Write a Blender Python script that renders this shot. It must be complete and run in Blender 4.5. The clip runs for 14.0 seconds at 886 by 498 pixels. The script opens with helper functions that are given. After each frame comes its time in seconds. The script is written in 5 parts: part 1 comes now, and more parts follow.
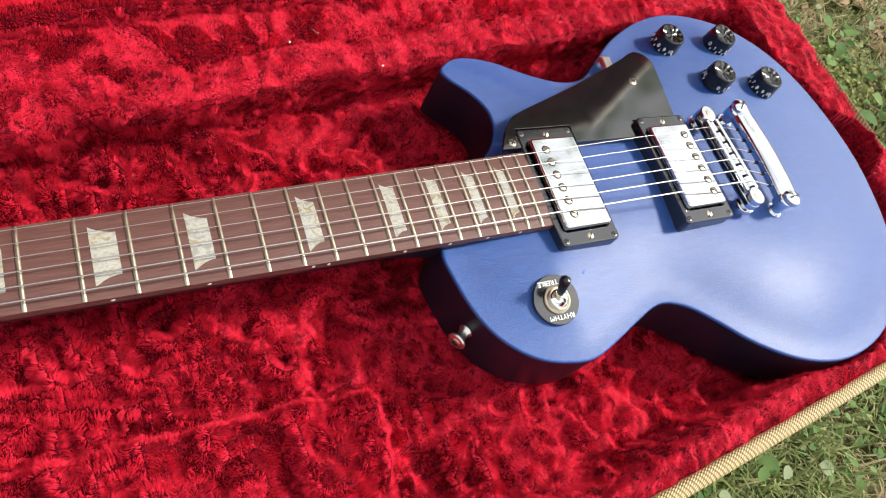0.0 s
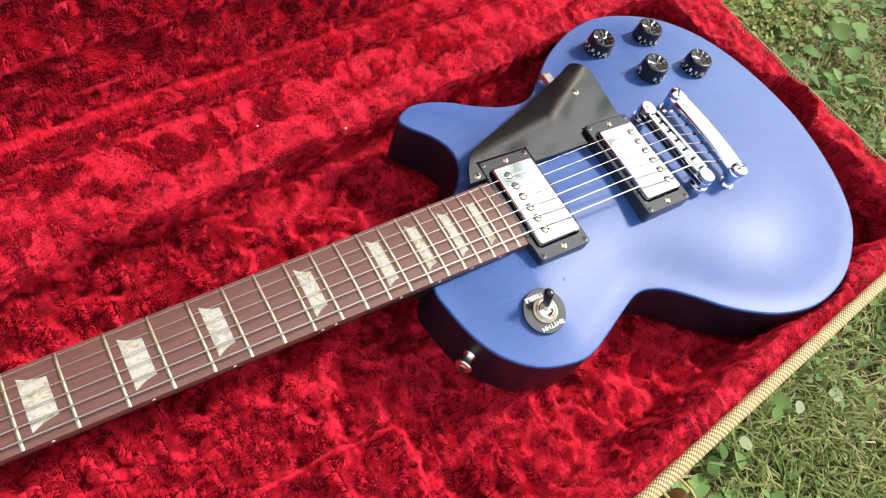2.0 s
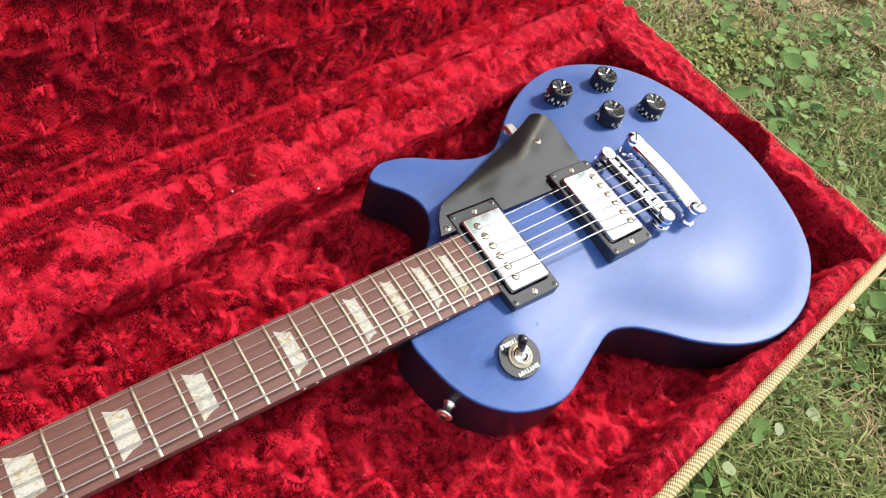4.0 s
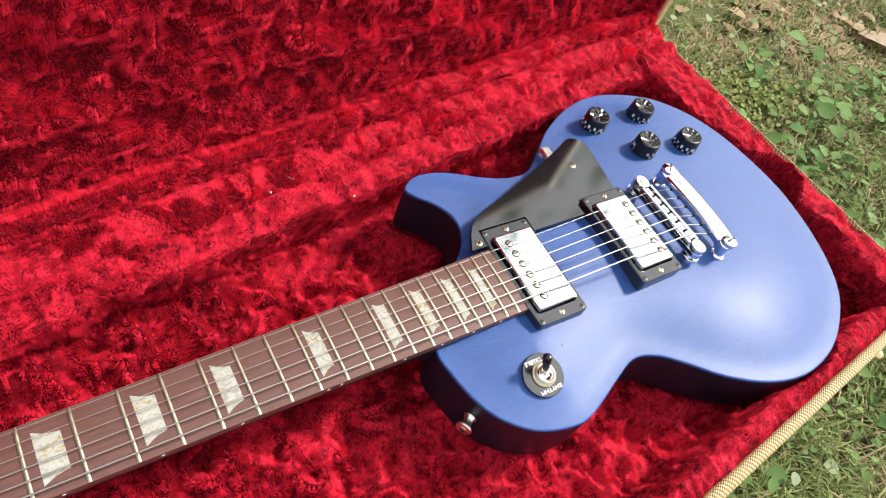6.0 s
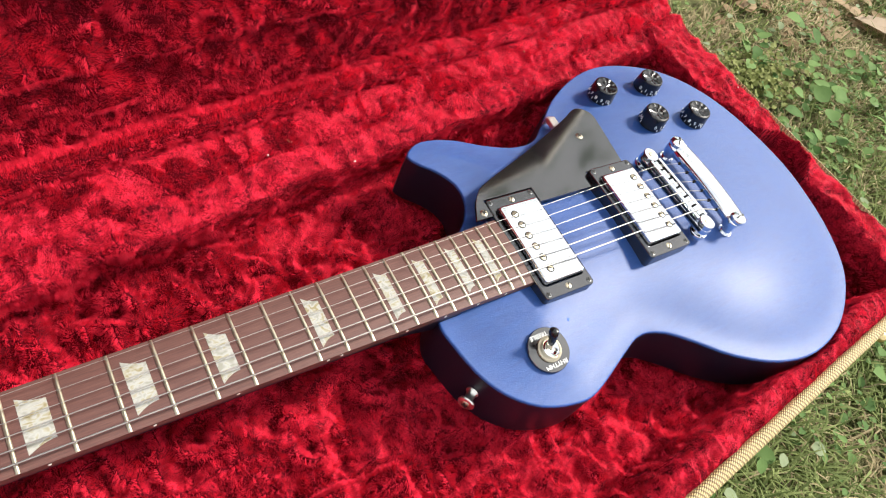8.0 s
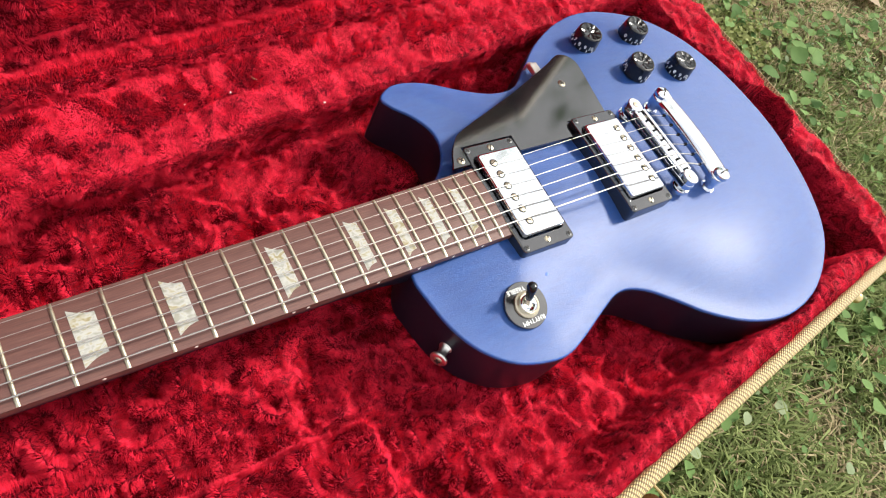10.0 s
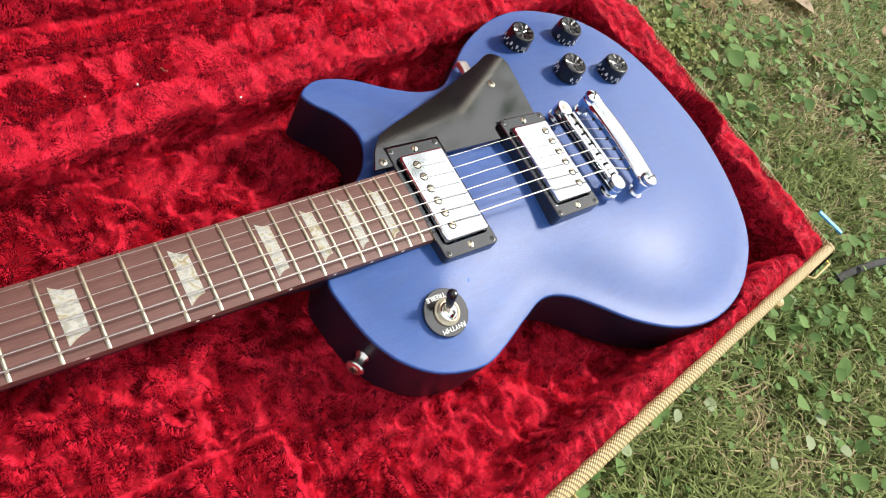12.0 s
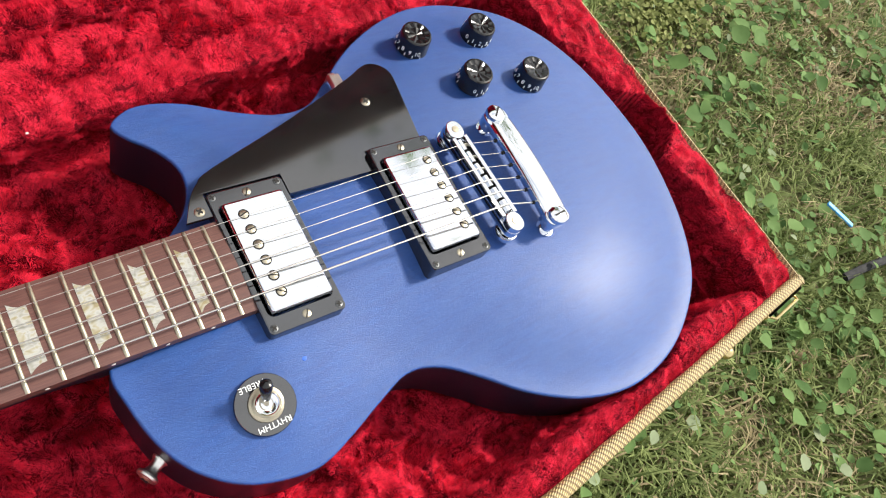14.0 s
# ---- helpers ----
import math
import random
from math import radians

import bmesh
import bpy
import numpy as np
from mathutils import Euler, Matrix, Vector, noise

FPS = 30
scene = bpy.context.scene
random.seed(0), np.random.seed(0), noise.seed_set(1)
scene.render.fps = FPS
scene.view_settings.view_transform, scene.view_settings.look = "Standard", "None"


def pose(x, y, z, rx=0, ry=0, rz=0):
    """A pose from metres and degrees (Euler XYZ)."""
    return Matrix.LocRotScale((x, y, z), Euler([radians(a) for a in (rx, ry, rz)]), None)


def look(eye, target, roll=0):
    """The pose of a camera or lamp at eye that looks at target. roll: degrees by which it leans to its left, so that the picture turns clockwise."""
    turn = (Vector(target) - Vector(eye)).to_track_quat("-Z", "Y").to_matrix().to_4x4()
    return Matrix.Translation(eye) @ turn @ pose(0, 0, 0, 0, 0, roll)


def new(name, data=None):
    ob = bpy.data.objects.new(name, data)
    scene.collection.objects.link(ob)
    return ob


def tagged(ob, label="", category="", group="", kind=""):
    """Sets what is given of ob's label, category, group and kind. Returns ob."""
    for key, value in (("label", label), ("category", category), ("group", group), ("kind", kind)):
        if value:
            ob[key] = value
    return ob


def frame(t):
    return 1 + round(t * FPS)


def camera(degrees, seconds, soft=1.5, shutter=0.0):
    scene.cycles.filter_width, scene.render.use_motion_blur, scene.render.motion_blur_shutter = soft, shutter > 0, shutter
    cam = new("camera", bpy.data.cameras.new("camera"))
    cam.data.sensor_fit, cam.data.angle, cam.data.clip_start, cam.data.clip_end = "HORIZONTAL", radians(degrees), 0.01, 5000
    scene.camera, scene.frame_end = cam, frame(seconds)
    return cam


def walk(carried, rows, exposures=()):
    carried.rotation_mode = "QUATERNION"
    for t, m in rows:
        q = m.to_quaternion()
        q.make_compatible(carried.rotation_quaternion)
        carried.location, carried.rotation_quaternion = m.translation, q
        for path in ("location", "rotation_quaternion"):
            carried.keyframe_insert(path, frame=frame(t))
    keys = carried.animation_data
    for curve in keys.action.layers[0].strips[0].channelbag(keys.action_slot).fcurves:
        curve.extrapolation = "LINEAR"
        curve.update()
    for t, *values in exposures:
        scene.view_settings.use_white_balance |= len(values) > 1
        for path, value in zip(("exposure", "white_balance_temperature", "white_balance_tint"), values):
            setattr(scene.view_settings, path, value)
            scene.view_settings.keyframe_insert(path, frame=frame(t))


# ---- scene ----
cam = camera(64.13, 14.0, soft=1.1)
PATH = [
    (0, (0.18566, -0.17867, 0.88535), (0.41222, -0.00580, 0.47452), 38.144),
    (0.5, (0.16674, -0.16451, 0.86193), (0.40363, -0.00438, 0.45176), 37.627),
    (1, (0.18474, -0.16450, 0.86169), (0.41447, 0.00654, 0.45185), 33.053),
    (1.5, (0.18967, -0.17131, 0.91536), (0.42310, 0.00190, 0.50853), 30.006),
    (2, (0.17462, -0.17205, 0.93447), (0.40592, -0.00306, 0.52466), 27.480),
    (2.5, (0.17714, -0.16506, 0.93953), (0.41602, 0.00261, 0.53355), 26.939),
    (3, (0.16675, -0.17022, 0.95154), (0.41380, 0.00870, 0.55536), 25.386),
    (3.5, (0.16795, -0.17297, 0.95166), (0.41916, 0.00396, 0.55721), 25.577),
    (3.7, (0.17312, -0.17040, 0.95525), (0.42485, 0.00687, 0.56128), 25.006),
    (5.8, (0.16309, -0.17803, 0.95119), (0.41143, 0.02964, 0.57014), 25.736),
    (6, (0.15951, -0.17627, 0.94948), (0.40712, 0.02676, 0.56546), 25.975),
    (6.5, (0.15847, -0.17275, 0.95443), (0.40521, 0.02233, 0.56576), 26.700),
    (7, (0.14609, -0.16522, 0.95151), (0.39377, 0.02882, 0.56292), 27.991),
    (7.5, (0.16392, -0.16774, 0.94560), (0.41696, 0.01991, 0.55732), 28.599),
    (7.7, (0.15507, -0.16809, 0.93494), (0.40731, 0.02030, 0.54651), 29.137),
    (9.8, (0.16739, -0.15776, 0.90877), (0.42945, -0.00371, 0.51179), 34.608),
    (10, (0.16485, -0.16074, 0.90219), (0.42758, -0.00951, 0.50457), 35.685),
    (10.5, (0.15881, -0.16187, 0.90095), (0.42689, -0.01698, 0.50454), 38.816),
    (11, (0.16289, -0.16524, 0.89337), (0.43561, -0.02290, 0.49921), 39.678),
    (11.5, (0.16509, -0.16361, 0.89982), (0.44262, -0.03247, 0.50513), 41.487),
    (12, (0.19036, -0.15795, 0.90268), (0.47979, -0.02930, 0.51580), 41.119),
    (12.5, (0.20107, -0.16094, 0.89721), (0.49566, -0.03494, 0.51336), 40.509),
    (13, (0.20166, -0.16170, 0.89119), (0.49824, -0.03897, 0.50781), 40.503),
    (13.5, (0.21884, -0.15378, 0.89888), (0.51650, -0.03321, 0.51566), 40.756),
    (14, (0.34459, -0.14015, 0.89878), (0.61320, -0.01938, 0.49473), 40.580),
]
walk(cam, [(t, look(eye, target, roll)) for t, eye, target, roll in PATH], [(0.0, 0.42), (1.0, 0.53), (3.0, 0.66), (6.0, 0.60), (7.5, 0.58), (10.0, 0.52), (12.0, 0.50), (13.5, 0.46), (14.0, 0.42)])

# ---- world, sun ----
world = bpy.data.worlds.new("sky")
scene.world = world
world.use_nodes = True
wn, wl = world.node_tree.nodes, world.node_tree.links
sky = wn.new("ShaderNodeTexSky")
sky.sky_type, sky.sun_disc = "NISHITA", False
SUN_DIR = Vector((0.70, -0.03, 0.71)).normalized()
sky.sun_elevation = math.asin(SUN_DIR.z)
sky.sun_rotation = math.atan2(SUN_DIR.x, SUN_DIR.y)
sky.dust_density, sky.air_density = 2.5, 1.2
# thin broken cloud over the whole sky
wtc, wmap, wnoise, wramp, wmix = (wn.new("ShaderNode" + k) for k in ("TexCoord", "Mapping", "TexNoise", "ValToRGB", "Mix"))
wmap.inputs["Scale"].default_value = (1.6, 1.6, 3.2)
wnoise.inputs["Scale"].default_value, wnoise.inputs["Detail"].default_value = 1.7, 7
wramp.color_ramp.elements[0].position, wramp.color_ramp.elements[1].position = 0.24, 0.50
wmix.data_type = "RGBA"
wmix.inputs[7].default_value = (6.6, 6.65, 6.7, 1)
wl.new(wtc.outputs["Generated"], wmap.inputs["Vector"])
wl.new(wmap.outputs[0], wnoise.inputs["Vector"])
wl.new(wnoise.outputs[0], wramp.inputs[0])
wl.new(wramp.outputs[0], wmix.inputs[0])
wl.new(sky.outputs[0], wmix.inputs[6])
wl.new(wmix.outputs[2], wn["Background"].inputs[0])
wn["Background"].inputs[1].default_value = 0.15
sun = new("sun", bpy.data.lights.new("sun", "SUN"))
sun.data.energy, sun.data.angle, sun.data.color = 4.4, radians(9.0), (1.0, 0.94, 0.83)
sun.matrix_world = look(SUN_DIR * 20, (0, 0, 0))
MM = 0.001


# ---- material helpers ----
class Nodes:
    def __init__(self, name):
        self.mat = bpy.data.materials.new(name)
        self.mat.use_nodes = True
        self.tree = self.mat.node_tree
        self.bsdf = self.tree.nodes["Principled BSDF"]

    def add(self, kind, **values):
        node = self.tree.nodes.new("ShaderNode" + kind)
        for key, value in values.items():
            if key in node.inputs:
                node.inputs[key].default_value = value
            else:
                setattr(node, key, value)
        return node

    def link(self, a, b):
        self.tree.links.new(a, b)

    def put(self, **values):
        for key, value in values.items():
            self.bsdf.inputs[key.replace("_", " ")].default_value = value
        return self

    def coords(self, scale=(1, 1, 1), turn=(0, 0, 0), source="Object", shift=(0, 0, 0)):
        tc, mp = self.add("TexCoord"), self.add("Mapping")
        mp.inputs["Location"].default_value = shift
        mp.inputs["Scale"].default_value, mp.inputs["Rotation"].default_value = scale, turn
        self.link(tc.outputs[source], mp.inputs["Vector"])
        return mp.outputs[0]

    def noise(self, vector, scale, detail=4.0, rough=0.55, distortion=0.0):
        n = self.add("TexNoise", Scale=scale, Detail=detail, Roughness=rough, Distortion=distortion)
        self.link(vector, n.inputs["Vector"])
        return n.outputs[0]

    def ramp(self, fac, stops):
        r = self.add("ValToRGB")
        while len(r.color_ramp.elements) < len(stops):
            r.color_ramp.elements.new(0.5)
        for el, (at, col) in zip(r.color_ramp.elements, stops):
            el.position, el.color = at, (*col, 1) if len(col) == 3 else col
        self.link(fac, r.inputs[0])
        return r.outputs[0]

    def mix(self, a, b, fac, mode="MIX"):
        m = self.add("Mix", data_type="RGBA", blend_type=mode)
        for value, slot in ((fac, 0), (a, 6), (b, 7)):
            if hasattr(value, "links"):
                self.link(value, m.inputs[slot])
            else:
                m.inputs[slot].default_value = value if slot == 0 else (*value, 1)
        return m.outputs[2]

    def bump(self, height, strength, distance=0.0005):
        b = self.add("Bump", Strength=strength, Distance=distance)
        self.link(height, b.inputs["Height"])
        self.link(b.outputs[0], self.bsdf.inputs["Normal"])

    def base(self, socket):
        self.link(socket, self.bsdf.inputs["Base Color"])

    def rough(self, fac, low, high):
        m = self.add("MapRange")
        m.inputs[3].default_value, m.inputs[4].default_value = low, high
        self.link(fac, m.inputs[0])
        self.link(m.outputs[0], self.bsdf.inputs["Roughness"])


def plain(name, color, rough=0.4, metal=0.0, vary=0.12, scale=300.0, coat=0.0, gloss=0.5, ior=1.5):
    """A surface of one colour with a fine and a coarse unevenness."""
    m = Nodes(name).put(Roughness=rough, Metallic=metal, Coat_Weight=coat, Specular_IOR_Level=gloss, IOR=ior)
    v = m.coords()
    coarse, fine = m.noise(v, scale * 0.12), m.noise(v, scale)
    both = m.mix(coarse, fine, 0.5)
    dark = tuple(c * (1 - vary) for c in color)
    light = tuple(min(1, c * (1 + vary)) for c in color)
    m.base(m.ramp(both, [(0.3, dark), (0.7, light)]))
    m.rough(coarse, max(0.02, rough * 0.75), min(1, rough * 1.3))
    return m.mat


def make_materials():
    out = {}
    # translucent blue stain on a maple top: grain, figure, worn places
    m = Nodes("blue_stained_maple").put(Specular_IOR_Level=0.58, Coat_Weight=0.18, Coat_Roughness=0.35)
    v = m.coords((7, 34, 0.5), (0, 0, 0.12))
    grain = m.noise(v, 9, 8, 0.65, 0.6)
    fine = m.noise(m.coords((60, 330, 2), (0, 0, 0.12)), 5, 4, 0.6)
    cloud = m.noise(m.coords(), 14, 4, 0.55, 0.4)
    # arched growth rings, widest towards the tail end
    rings = m.add("TexWave", wave_type="RINGS", rings_direction="Z", Scale=13.0, Distortion=5.0, Detail=3.0)
    rings.inputs["Detail Scale"].default_value = 1.6
    m.link(m.coords((0.55, 2.6, 1), shift=(-0.50, 0.30, 0)), rings.inputs["Vector"])
    arch = m.ramp(rings.outputs[1], [(0.30, (0, 0, 0)), (0.62, (0.4, 0.4, 0.4)), (0.92, (1, 1, 1))])
    col = m.ramp(grain, [(0.25, (0.002, 0.041, 0.205)), (0.55, (0.004, 0.059, 0.265)), (0.8, (0.008, 0.074, 0.310))])
    col = m.mix(col, (0.010, 0.052, 0.22), m.ramp(cloud, [(0.5, (0, 0, 0)), (0.72, (0.6, 0.6, 0.6))]))
    col = m.mix(col, (0.020, 0.075, 0.26), m.mix((0, 0, 0), arch, 0.22))
    col = m.mix(col, (0.004, 0.020, 0.14), m.ramp(fine, [(0.60, (0, 0, 0)), (0.78, (0.55, 0.55, 0.55))]))
    m.base(col)
    m.rough(m.mix(m.mix(cloud, fine, 0.4), arch, 0.12), 0.44, 0.57)
    pore = m.noise(m.coords((150, 760, 2), (0, 0, 0.30)), 4, 3, 0.6)
    flake = m.ramp(m.mix(fine, pore, 0.6), [(0.42, (0, 0, 0)), (0.58, (1, 1, 1))])
    m.bump(m.mix(flake, arch, 0.05), 0.50, 0.00030)
    out["top"] = m.mat
    m = Nodes("dark_blue_stained_mahogany").put(Specular_IOR_Level=0.4)
    pores = m.noise(m.coords((20, 20, 300)), 8, 5, 0.6)
    m.base(m.ramp(pores, [(0.3, (0.003, 0.003, 0.008)), (0.7, (0.008, 0.006, 0.017))]))
    m.rough(pores, 0.32, 0.5)
    m.bump(pores, 0.1, 0.0003)
    out["side"] = m.mat
    # rosewood
    m = Nodes("rosewood").put(Specular_IOR_Level=0.55)
    streak = m.noise(m.coords((5, 150, 60)), 10, 8, 0.7, 0.5)
    pores = m.noise(m.coords((60, 1500, 300)), 4, 3, 0.6)
    col = m.ramp(streak, [(0.25, (0.056, 0.021, 0.018)), (0.5, (0.108, 0.044, 0.036)), (0.75, (0.165, 0.076, 0.058))])
    col = m.mix(col, (0.035, 0.014, 0.012), m.ramp(pores, [(0.6, (0, 0, 0)), (0.75, (0.6, 0.6, 0.6))]))
    m.base(col)
    m.rough(streak, 0.42, 0.6)
    m.bump(pores, 0.25, 0.0003)
    out["rosewood"] = m.mat
    # pearloid
    m = Nodes("pearloid").put(Roughness=0.2, Coat_Weight=0.3)
    swirl = m.noise(m.coords((1, 1, 0.1)), 150, 1, 0.4, 1.4)
    swirl2 = m.noise(m.coords((1, 2.2, 0.1), (0, 0, 0.6)), 130, 1, 0.4, 1.2)
    both = m.mix(swirl, swirl2, 0.45)
    m.base(m.ramp(both, [(0.34, (0.27, 0.23, 0.13)), (0.43, (0.35, 0.33, 0.25)), (0.50, (0.40, 0.40, 0.37)), (0.57, (0.34, 0.34, 0.31)), (0.66, (0.27, 0.265, 0.22))]))
    out["pearl"] = m.mat
    out["nickel"] = plain("fret_nickel", (0.50, 0.47, 0.36), 0.42, 1.0, 0.15, 900)
    out["string"] = plain("string_steel", (0.46, 0.45, 0.43), 0.42, 1.0, 0.1, 2000)
    m = Nodes("chrome").put(Metallic=1.0, Roughness=0.05)
    smear = m.noise(m.coords(), 160, 4)
    m.base(m.ramp(smear, [(0.3, (0.74, 0.76, 0.79)), (0.7, (0.85, 0.87, 0.90))]))
    m.rough(smear, 0.03, 0.12)
    out["chrome"] = m.mat
    out["old_nickel"] = plain("dull_nickel_screw", (0.46, 0.41, 0.31), 0.36, 1.0, 0.25, 1200)
    m = Nodes("glossy_black_plastic").put(Specular_IOR_Level=1.0, IOR=1.7)
    haze = m.noise(m.coords(), 60, 5)
    scratch = m.noise(m.coords((40, 900, 40), (0, 0, 0.7)), 3, 3)
    m.base(m.ramp(haze, [(0.3, (0.005, 0.005, 0.006)), (0.7, (0.010, 0.010, 0.011))]))
    m.rough(m.mix(haze, scratch, 0.5), 0.04, 0.12)
    out["guard"] = m.mat
    out["ring"] = plain("black_ring_plastic", (0.011, 0.012, 0.015), 0.13, 0.0, 0.2, 500, gloss=1.0, ior=1.65)
    out["dark_screw"] = plain("blackened_screw", (0.10, 0.105, 0.11), 0.40, 0.7, 0.25, 900)
    out["chip"] = plain("chipped_finish", (0.02, 0.11, 0.55), 0.45, 0.0, 0.2, 900)
    out["satin"] = plain("satin_nickel", (0.74, 0.72, 0.68), 0.30, 1.0, 0.12, 700)
    out["knob"] = plain("black_knob_plastic", (0.008, 0.008, 0.009), 0.20, 0.0, 0.2, 500)
    out["plate"] = plain("black_plate_plastic", (0.010, 0.010, 0.011), 0.12, 0.0, 0.2, 600, gloss=1.0, ior=1.7)
    # near black for small metal bits and for shade in slots, holes, gaps
    out["slot"] = plain("dark_slot", (0.012, 0.011, 0.010), 0.7, 0.1)
    out["white"] = plain("white_paint", (0.78, 0.80, 0.80), 0.5, 0.0, 0.05, 900)
    out["dot"] = plain("cream_dot", (0.72, 0.70, 0.62), 0.4, 0.0, 0.08, 900)
    out["brass"] = plain("worn_brass", (0.70, 0.55, 0.28), 0.3, 1.0, 0.2, 700)
    out["leather"] = plain("brown_leather", (0.20, 0.09, 0.035), 0.45, 0.0, 0.35, 260)
    out["bench"] = plain("weathered_board", (0.22, 0.19, 0.16), 0.8, 0.0, 0.3, 120)
    out["felt"] = plain("dark_red_cloth", (0.16, 0.006, 0.012), 0.95, 0.0, 0.3, 400)
    # lacquered tweed: diagonal twill of straw and brown yarn
    m = Nodes("lacquered_tweed").put(Roughness=0.5, Specular_IOR_Level=0.4)
    uv = m.coords((1, 1, 1), (0, 0, radians(-28)), "UV")
    w1 = m.add("TexWave", Scale=0.38, Distortion=0.5, bands_direction="X")
    w1.inputs["Detail Scale"].default_value = 6.0
    m.link(uv, w1.inputs["Vector"])
    uv2 = m.coords((1, 1, 1), (0, 0, radians(62)), "UV")
    w2 = m.add("TexWave", Scale=0.85, Distortion=0.3, bands_direction="X")
    m.link(uv2, w2.inputs["Vector"])
    dirt = m.noise(m.coords(), 60, 5)
    col = m.ramp(w2.outputs[1], [(0.1, (0.22, 0.15, 0.06)), (0.35, (0.48, 0.37, 0.16)), (0.7, (0.62, 0.50, 0.26))])
    col = m.mix(col, (0.17, 0.115, 0.06), m.ramp(w1.outputs[1], [(0.50, (0, 0, 0)), (0.82, (0.9, 0.9, 0.9))]))
    col = m.mix(col, (0.40, 0.30, 0.15), m.ramp(dirt, [(0.5, (0, 0, 0)), (0.75, (0.5, 0.5, 0.5))]))
    m.base(col)
    m.bump(m.mix(w1.outputs[1], w2.outputs[1], 0.6), 0.8, 0.0007)
    out["tweed"] = m.mat
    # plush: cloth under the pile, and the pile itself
    m = Nodes("red_plush_backing").put(Roughness=1.0, Specular_IOR_Level=0.1)
    n = m.noise(m.coords(), 300, 5)
    # far darker than the pile: shade between the fibres is in this colour
    m.base(m.ramp(n, [(0.3, (0.05, 0.0008, 0.004)), (0.7, (0.12, 0.002, 0.008))]))
    m.bump(n, 0.6, 0.002)
    out["backing"] = m.mat
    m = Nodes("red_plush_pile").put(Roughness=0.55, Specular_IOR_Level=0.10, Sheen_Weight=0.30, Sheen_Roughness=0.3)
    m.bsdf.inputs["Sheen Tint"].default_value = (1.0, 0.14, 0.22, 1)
    # blotches of deep and bright red put the nap's light and dark into colour
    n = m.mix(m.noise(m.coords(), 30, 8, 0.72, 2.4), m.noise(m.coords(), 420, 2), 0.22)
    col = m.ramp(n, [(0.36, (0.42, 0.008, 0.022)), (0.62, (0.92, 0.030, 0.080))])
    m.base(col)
    through_light, both = m.add("BsdfTranslucent"), m.add("MixShader", Fac=0.20)
    m.link(col, through_light.inputs[0])
    m.link(m.bsdf.outputs[0], both.inputs[1])
    m.link(through_light.outputs[0], both.inputs[2])
    m.link(both.outputs[0], m.tree.nodes["Material Output"].inputs[0])
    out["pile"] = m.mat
    # ground
    m = Nodes("soil").put(Roughness=0.95, Specular_IOR_Level=0.1)
    n, n2 = m.noise(m.coords(), 9, 6, 0.65), m.noise(m.coords(), 120, 5, 0.6)
    col = m.ramp(n, [(0.3, (0.078, 0.096, 0.034)), (0.5, (0.112, 0.116, 0.050)), (0.75, (0.20, 0.160, 0.095))])
    m.base(m.mix(col, (0.085, 0.078, 0.038), m.ramp(n2, [(0.5, (0, 0, 0)), (0.7, (0.7, 0.7, 0.7))])))
    m.bump(n2, 0.8, 0.01)
    out["soil"] = m.mat

    def leafy(name, low, high, rough=0.7, scale=40):
        m = Nodes(name).put(Roughness=rough, Specular_IOR_Level=0.15)
        geo = m.add("NewGeometry")
        n = m.noise(m.coords(), scale, 3)
        fac = m.mix(n, geo.outputs["Random Per Island"], 0.6)
        col = m.ramp(fac, [(0.15, low), (0.85, high)])
        m.base(col)
        tr = m.add("BsdfTranslucent")
        m.link(col, tr.inputs[0])
        sh = m.add("MixShader", Fac=0.3)
        m.link(m.bsdf.outputs[0], sh.inputs[1])
        m.link(tr.outputs[0], sh.inputs[2])
        m.link(sh.outputs[0], m.tree.nodes["Material Output"].inputs[0])
        return m.mat

    out["grass"] = leafy("grass_green", (0.100, 0.138, 0.040), (0.275, 0.32, 0.12))
    out["dry"] = leafy("dry_grass", (0.20, 0.160, 0.085), (0.46, 0.38, 0.22))
    out["clover"] = leafy("broad_leaf_green", (0.060, 0.125, 0.034), (0.19, 0.30, 0.10))
    out["herb"] = leafy("yellow_green_herb", (0.12, 0.145, 0.035), (0.32, 0.34, 0.13))
    out["pale_leaf"] = leafy("pale_leaf", (0.15, 0.21, 0.10), (0.32, 0.37, 0.23))
    out["brown_leaf"] = leafy("fallen_leaf", (0.20, 0.125, 0.065), (0.44, 0.32, 0.20))
    out["tan_leaf"] = leafy("tan_leaf", (0.34, 0.25, 0.18), (0.48, 0.38, 0.28))
    out["blue_plastic"] = plain("sky_blue_plastic", (0.05, 0.30, 0.68), 0.35, 0.0, 0.1, 200)
    out["black_strap"] = plain("black_webbing", (0.004, 0.004, 0.006), 0.85, 0.0, 0.3, 900)
    return out


MAT = make_materials()


# ---- mesh helpers ----
def finish(name, me, material, parent, label, kind=""):
    ob = new(name, me)
    if material:
        me.materials.append(MAT[material])
    if parent:
        ob.parent = parent
    return tagged(ob, label=label, kind=kind)


def part(name, bm, material, parent, label="", sharp=35.0, kind=""):
    """Links a bmesh as one mesh object under a thing or a part."""
    bmesh.ops.recalc_face_normals(bm, faces=bm.faces)
    for f in bm.faces:
        f.smooth = len(f.verts) < 9
    for e in bm.edges:
        if len(e.link_faces) == 2 and e.calc_face_angle() > radians(sharp):
            e.smooth = False
    me = bpy.data.meshes.new(name)
    bm.to_mesh(me)
    bm.free()
    return finish(name, me, material, parent, label, kind)


